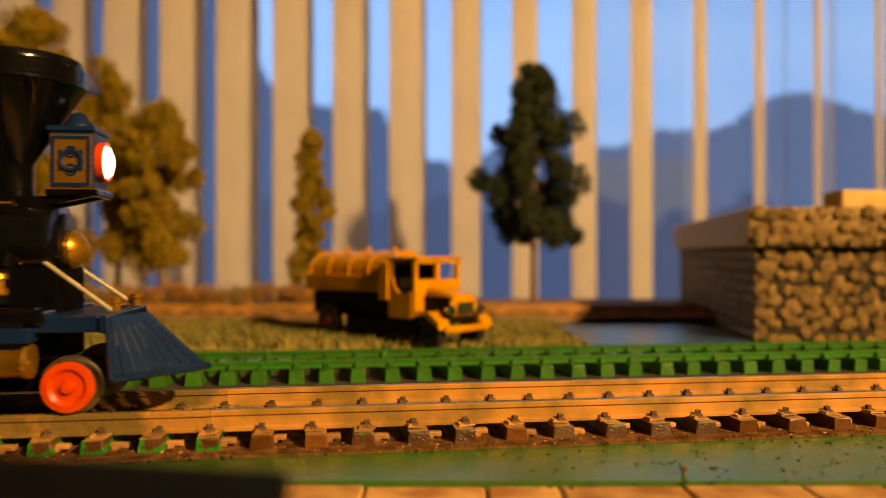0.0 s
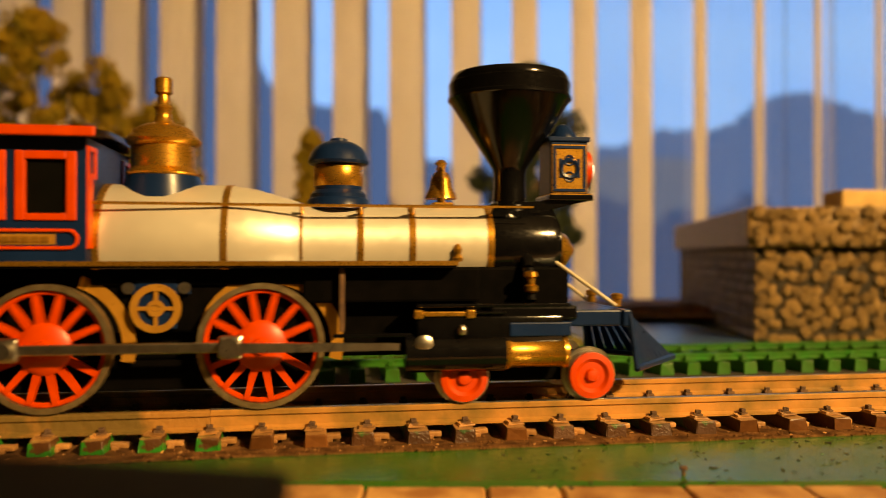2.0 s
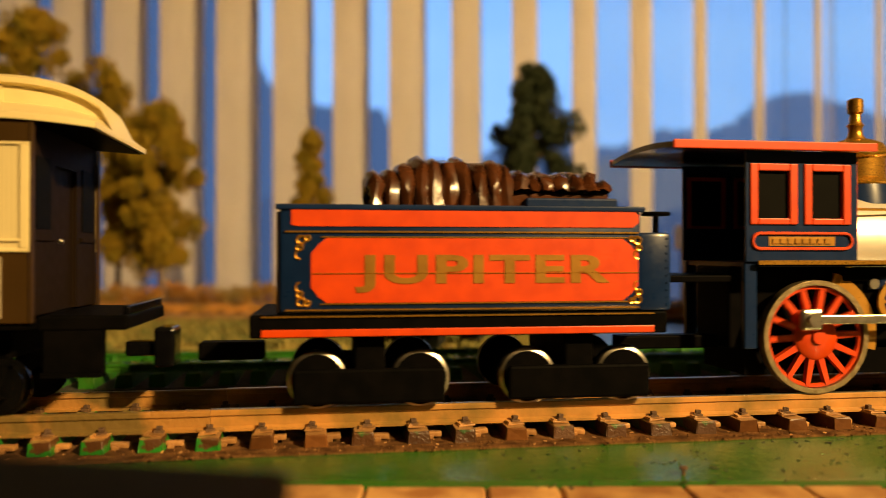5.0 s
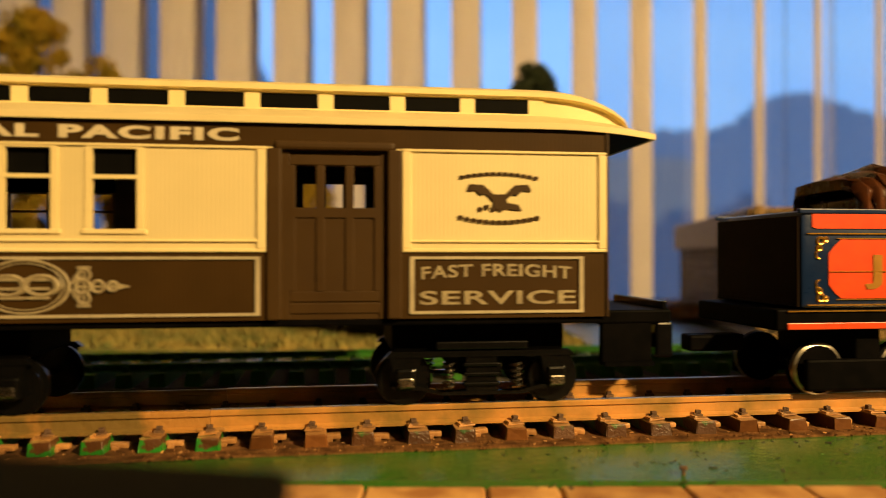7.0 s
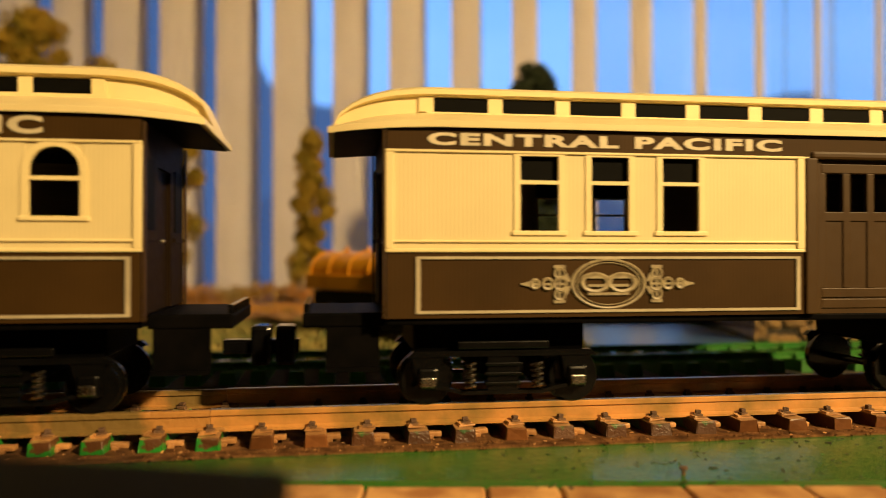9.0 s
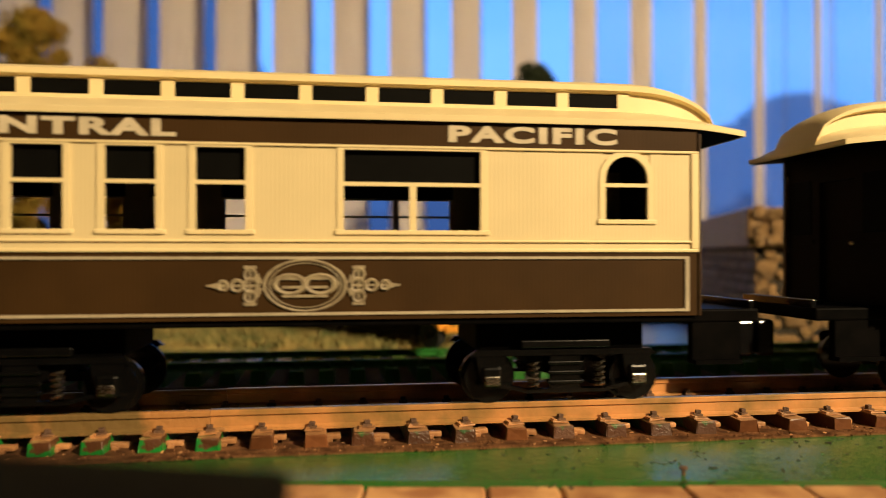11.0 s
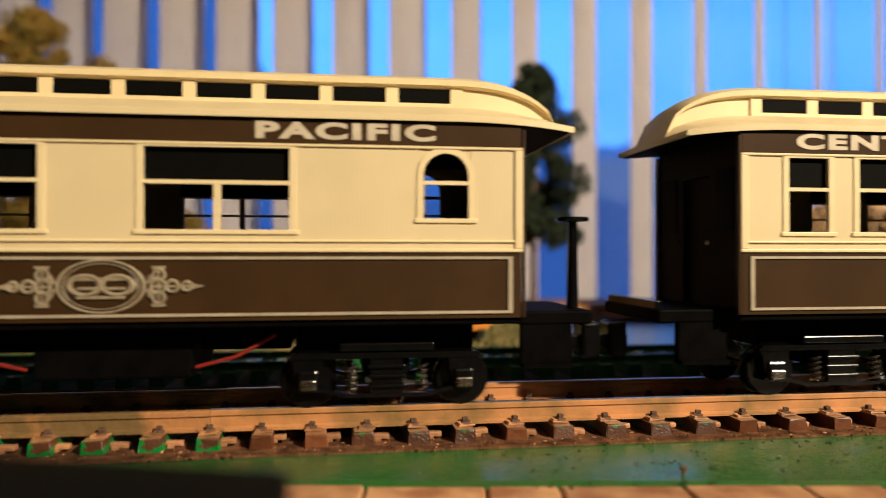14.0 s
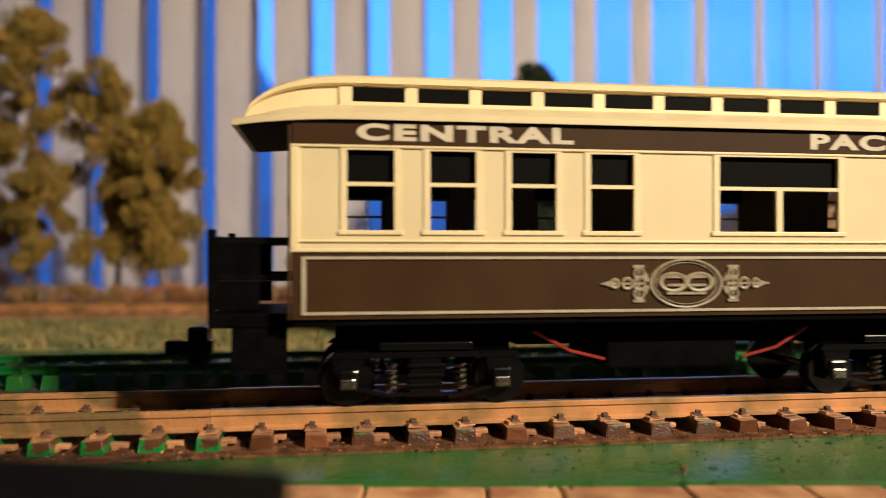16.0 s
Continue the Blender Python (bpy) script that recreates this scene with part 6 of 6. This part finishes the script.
    # lights of the clerestory: count, first one's start, pitch and width
    n_, lead, pit, wdt = (9, 0.0142, 0.01970, 0.0155) if baggage else (10, 0.0155, 0.01813, 0.0146)
    for s in (-1, 1):
        for k in range(n_):
            x = -e + lead + k * pit
            bm = B()
            y0, y1 = sorted((s * 0.0104, s * 0.01070))
            box(bm, x, x + wdt, y0, y1, 0.0821 - low, 0.0860 - low)
            cw = part("clerestory_window", bm, M_DARKGLASS, rf, "dark clerestory window")
        bm = B()
        y0, y1 = sorted((s * 0.0104, s * 0.0111))
        for k in range(n_ + 1):
            x = -e + lead + k * pit - (pit - wdt)
            box(bm, x, x + (pit - wdt), y0, y1, 0.0820 - low, 0.0866 - low)
        box(bm, -e + 0.012, e - 0.012, y0 - 0.0001, y1 + 0.0001, 0.0806 - low, 0.0820 - low)
        part("clerestory_frame", bm, M_CREAMTRIM, rf)
    part("ceiling_panel", box(B(), -e + 0.002, e - 0.002, -W2 + 0.0014, W2 - 0.0014, 0.0700, 0.0712), M_MATBLACK, c)
    for ob in [o for o in c.children_recursive if o.name.split(".")[0] in ("roof", "soffit", "clerestory_window", "clerestory_frame")]:
        ob.data.transform(Matrix.Translation((0, 0, rise)))
    # seats seen through the windows
    for k in range(7):
        x = -e + 0.020 + k * 0.0235
        if baggage and x > 0:
            continue
        for s in (-1, 1):
            part("seat", box(box(B(), x, x + 0.0090, min(s * 0.0080, s * 0.0235), max(s * 0.0080, s * 0.0235), 0.0255, 0.0360, 0.0008), x, x + 0.0022, min(s * 0.0080, s * 0.0235), max(s * 0.0080, s * 0.0235), 0.0360, 0.0440, 0.0008), M_MATBLACK, c)
    for x in (-0.0700, 0.0700):
        bogie(c, x)
    bt_ = part("equipment_box", box(B(), -0.0190, 0.0200, -0.0180, 0.0180, 0.0085, 0.0222, 0.0008), M_MATBLACK, c) if last else None
    if last:
        # added dark boxes that close the gaps beside the equipment box
        for x0 in (-0.0440, 0.0210):
            part("wiring_tray", box(B(), x0, x0 + 0.0240, -0.0120, 0.0120, 0.0150, 0.0222, 0.0008), M_MATBLACK, c)
        for x0, x1 in ((-0.0200, -0.0400), (0.0210, 0.0410)):
            bm = B()
            rod(bm, (x0, -0.0190, 0.0115), ((x0 + x1) / 2, -0.0192, 0.0140), 0.0005, seg=6)
            rod(bm, ((x0 + x1) / 2, -0.0192, 0.0140), (x1, -0.0185, 0.0195), 0.0005, seg=6)
            part("wire", bm, M_REDWIRE, c, "loose red wire")
    return c


CARS = [car("cream and brown toy baggage coach with a sliding door", CAR_Q[0], 0.1020, True, False),
        car("cream and brown toy passenger coach", CAR_Q[1], 0.1048, False, False),
        car("cream and brown toy passenger coach with a railed rear platform", CAR_Q[2], 0.1048, False, True)]

# ---- what moves ----
TRAVEL = [(0.0, 0.0005), (0.5, 0.0340), (1.0, 0.0685), (1.5, 0.1020), (2.0, 0.1385), (2.5, 0.1722), (3.0, 0.2090), (3.5, 0.2436), (4.0, 0.2803),
          (4.2, 0.2952), (5.25, 0.3685), (6.3, 0.4429), (6.5, 0.4571), (7.0, 0.4946), (7.5, 0.5303), (8.0, 0.5672), (8.5, 0.6032), (9.0, 0.6405), (9.2, 0.6547),
          (10.3, 0.7330), (11.3, 0.8068), (11.5, 0.8212), (12.0, 0.8592), (12.5, 0.8936), (13.0, 0.9322), (13.5, 0.9680), (14.0, 1.0076), (14.5, 1.0456), (15.0, 1.0836), (15.5, 1.1192), (16.0, 1.1580)]


def travelled(t):
    for (a, u), (b, v) in zip(TRAVEL, TRAVEL[1:]):
        if a <= t <= b:
            return u + (v - u) * (t - a) / (b - a)
    return TRAVEL[-1][1]


ROLL = 0.0159   # metres of travel for each radian of a driver
PIN0 = math.radians(-50) + travelled(2.9) / ROLL   # crank angle at the start


def motions():
    for ob, q in [(eng, ENGINE_Q), (ten, TENDER_Q)] + list(zip(CARS, CAR_Q)):
        walk(ob, [(t, at(q + s)) for t, s in TRAVEL])
    times = [i / 10 for i in range(161)]
    for d, x, R in DRIVERS:
        walk(d, [(t, pose(x, 0, R) @ Matrix.Rotation(travelled(t) / ROLL - PIN0, 4, "Y")) for t in times])
    for sr, mr in RODS:
        r1, r2 = [], []
        for t in times:
            a = PIN0 - travelled(t) / ROLL
            px_, pz_ = CRANK * math.cos(a), CRANK * math.sin(a)
            r1.append((t, pose(-0.1244 + px_, 0, 0.0165 + pz_)))
            r2.append((t, pose(-0.0707 + px_, 0, 0.0165 + pz_) @ Matrix.Rotation(math.asin(pz_ / 0.043), 4, "Y")))
        walk(sr, r1)
        walk(mr, r2)
    for w, (x, y, z), r in SPIN:
        walk(w, [(t, pose(x, y, z) @ Matrix.Rotation(travelled(t) / r, 4, "Y")) for t in times])


motions()
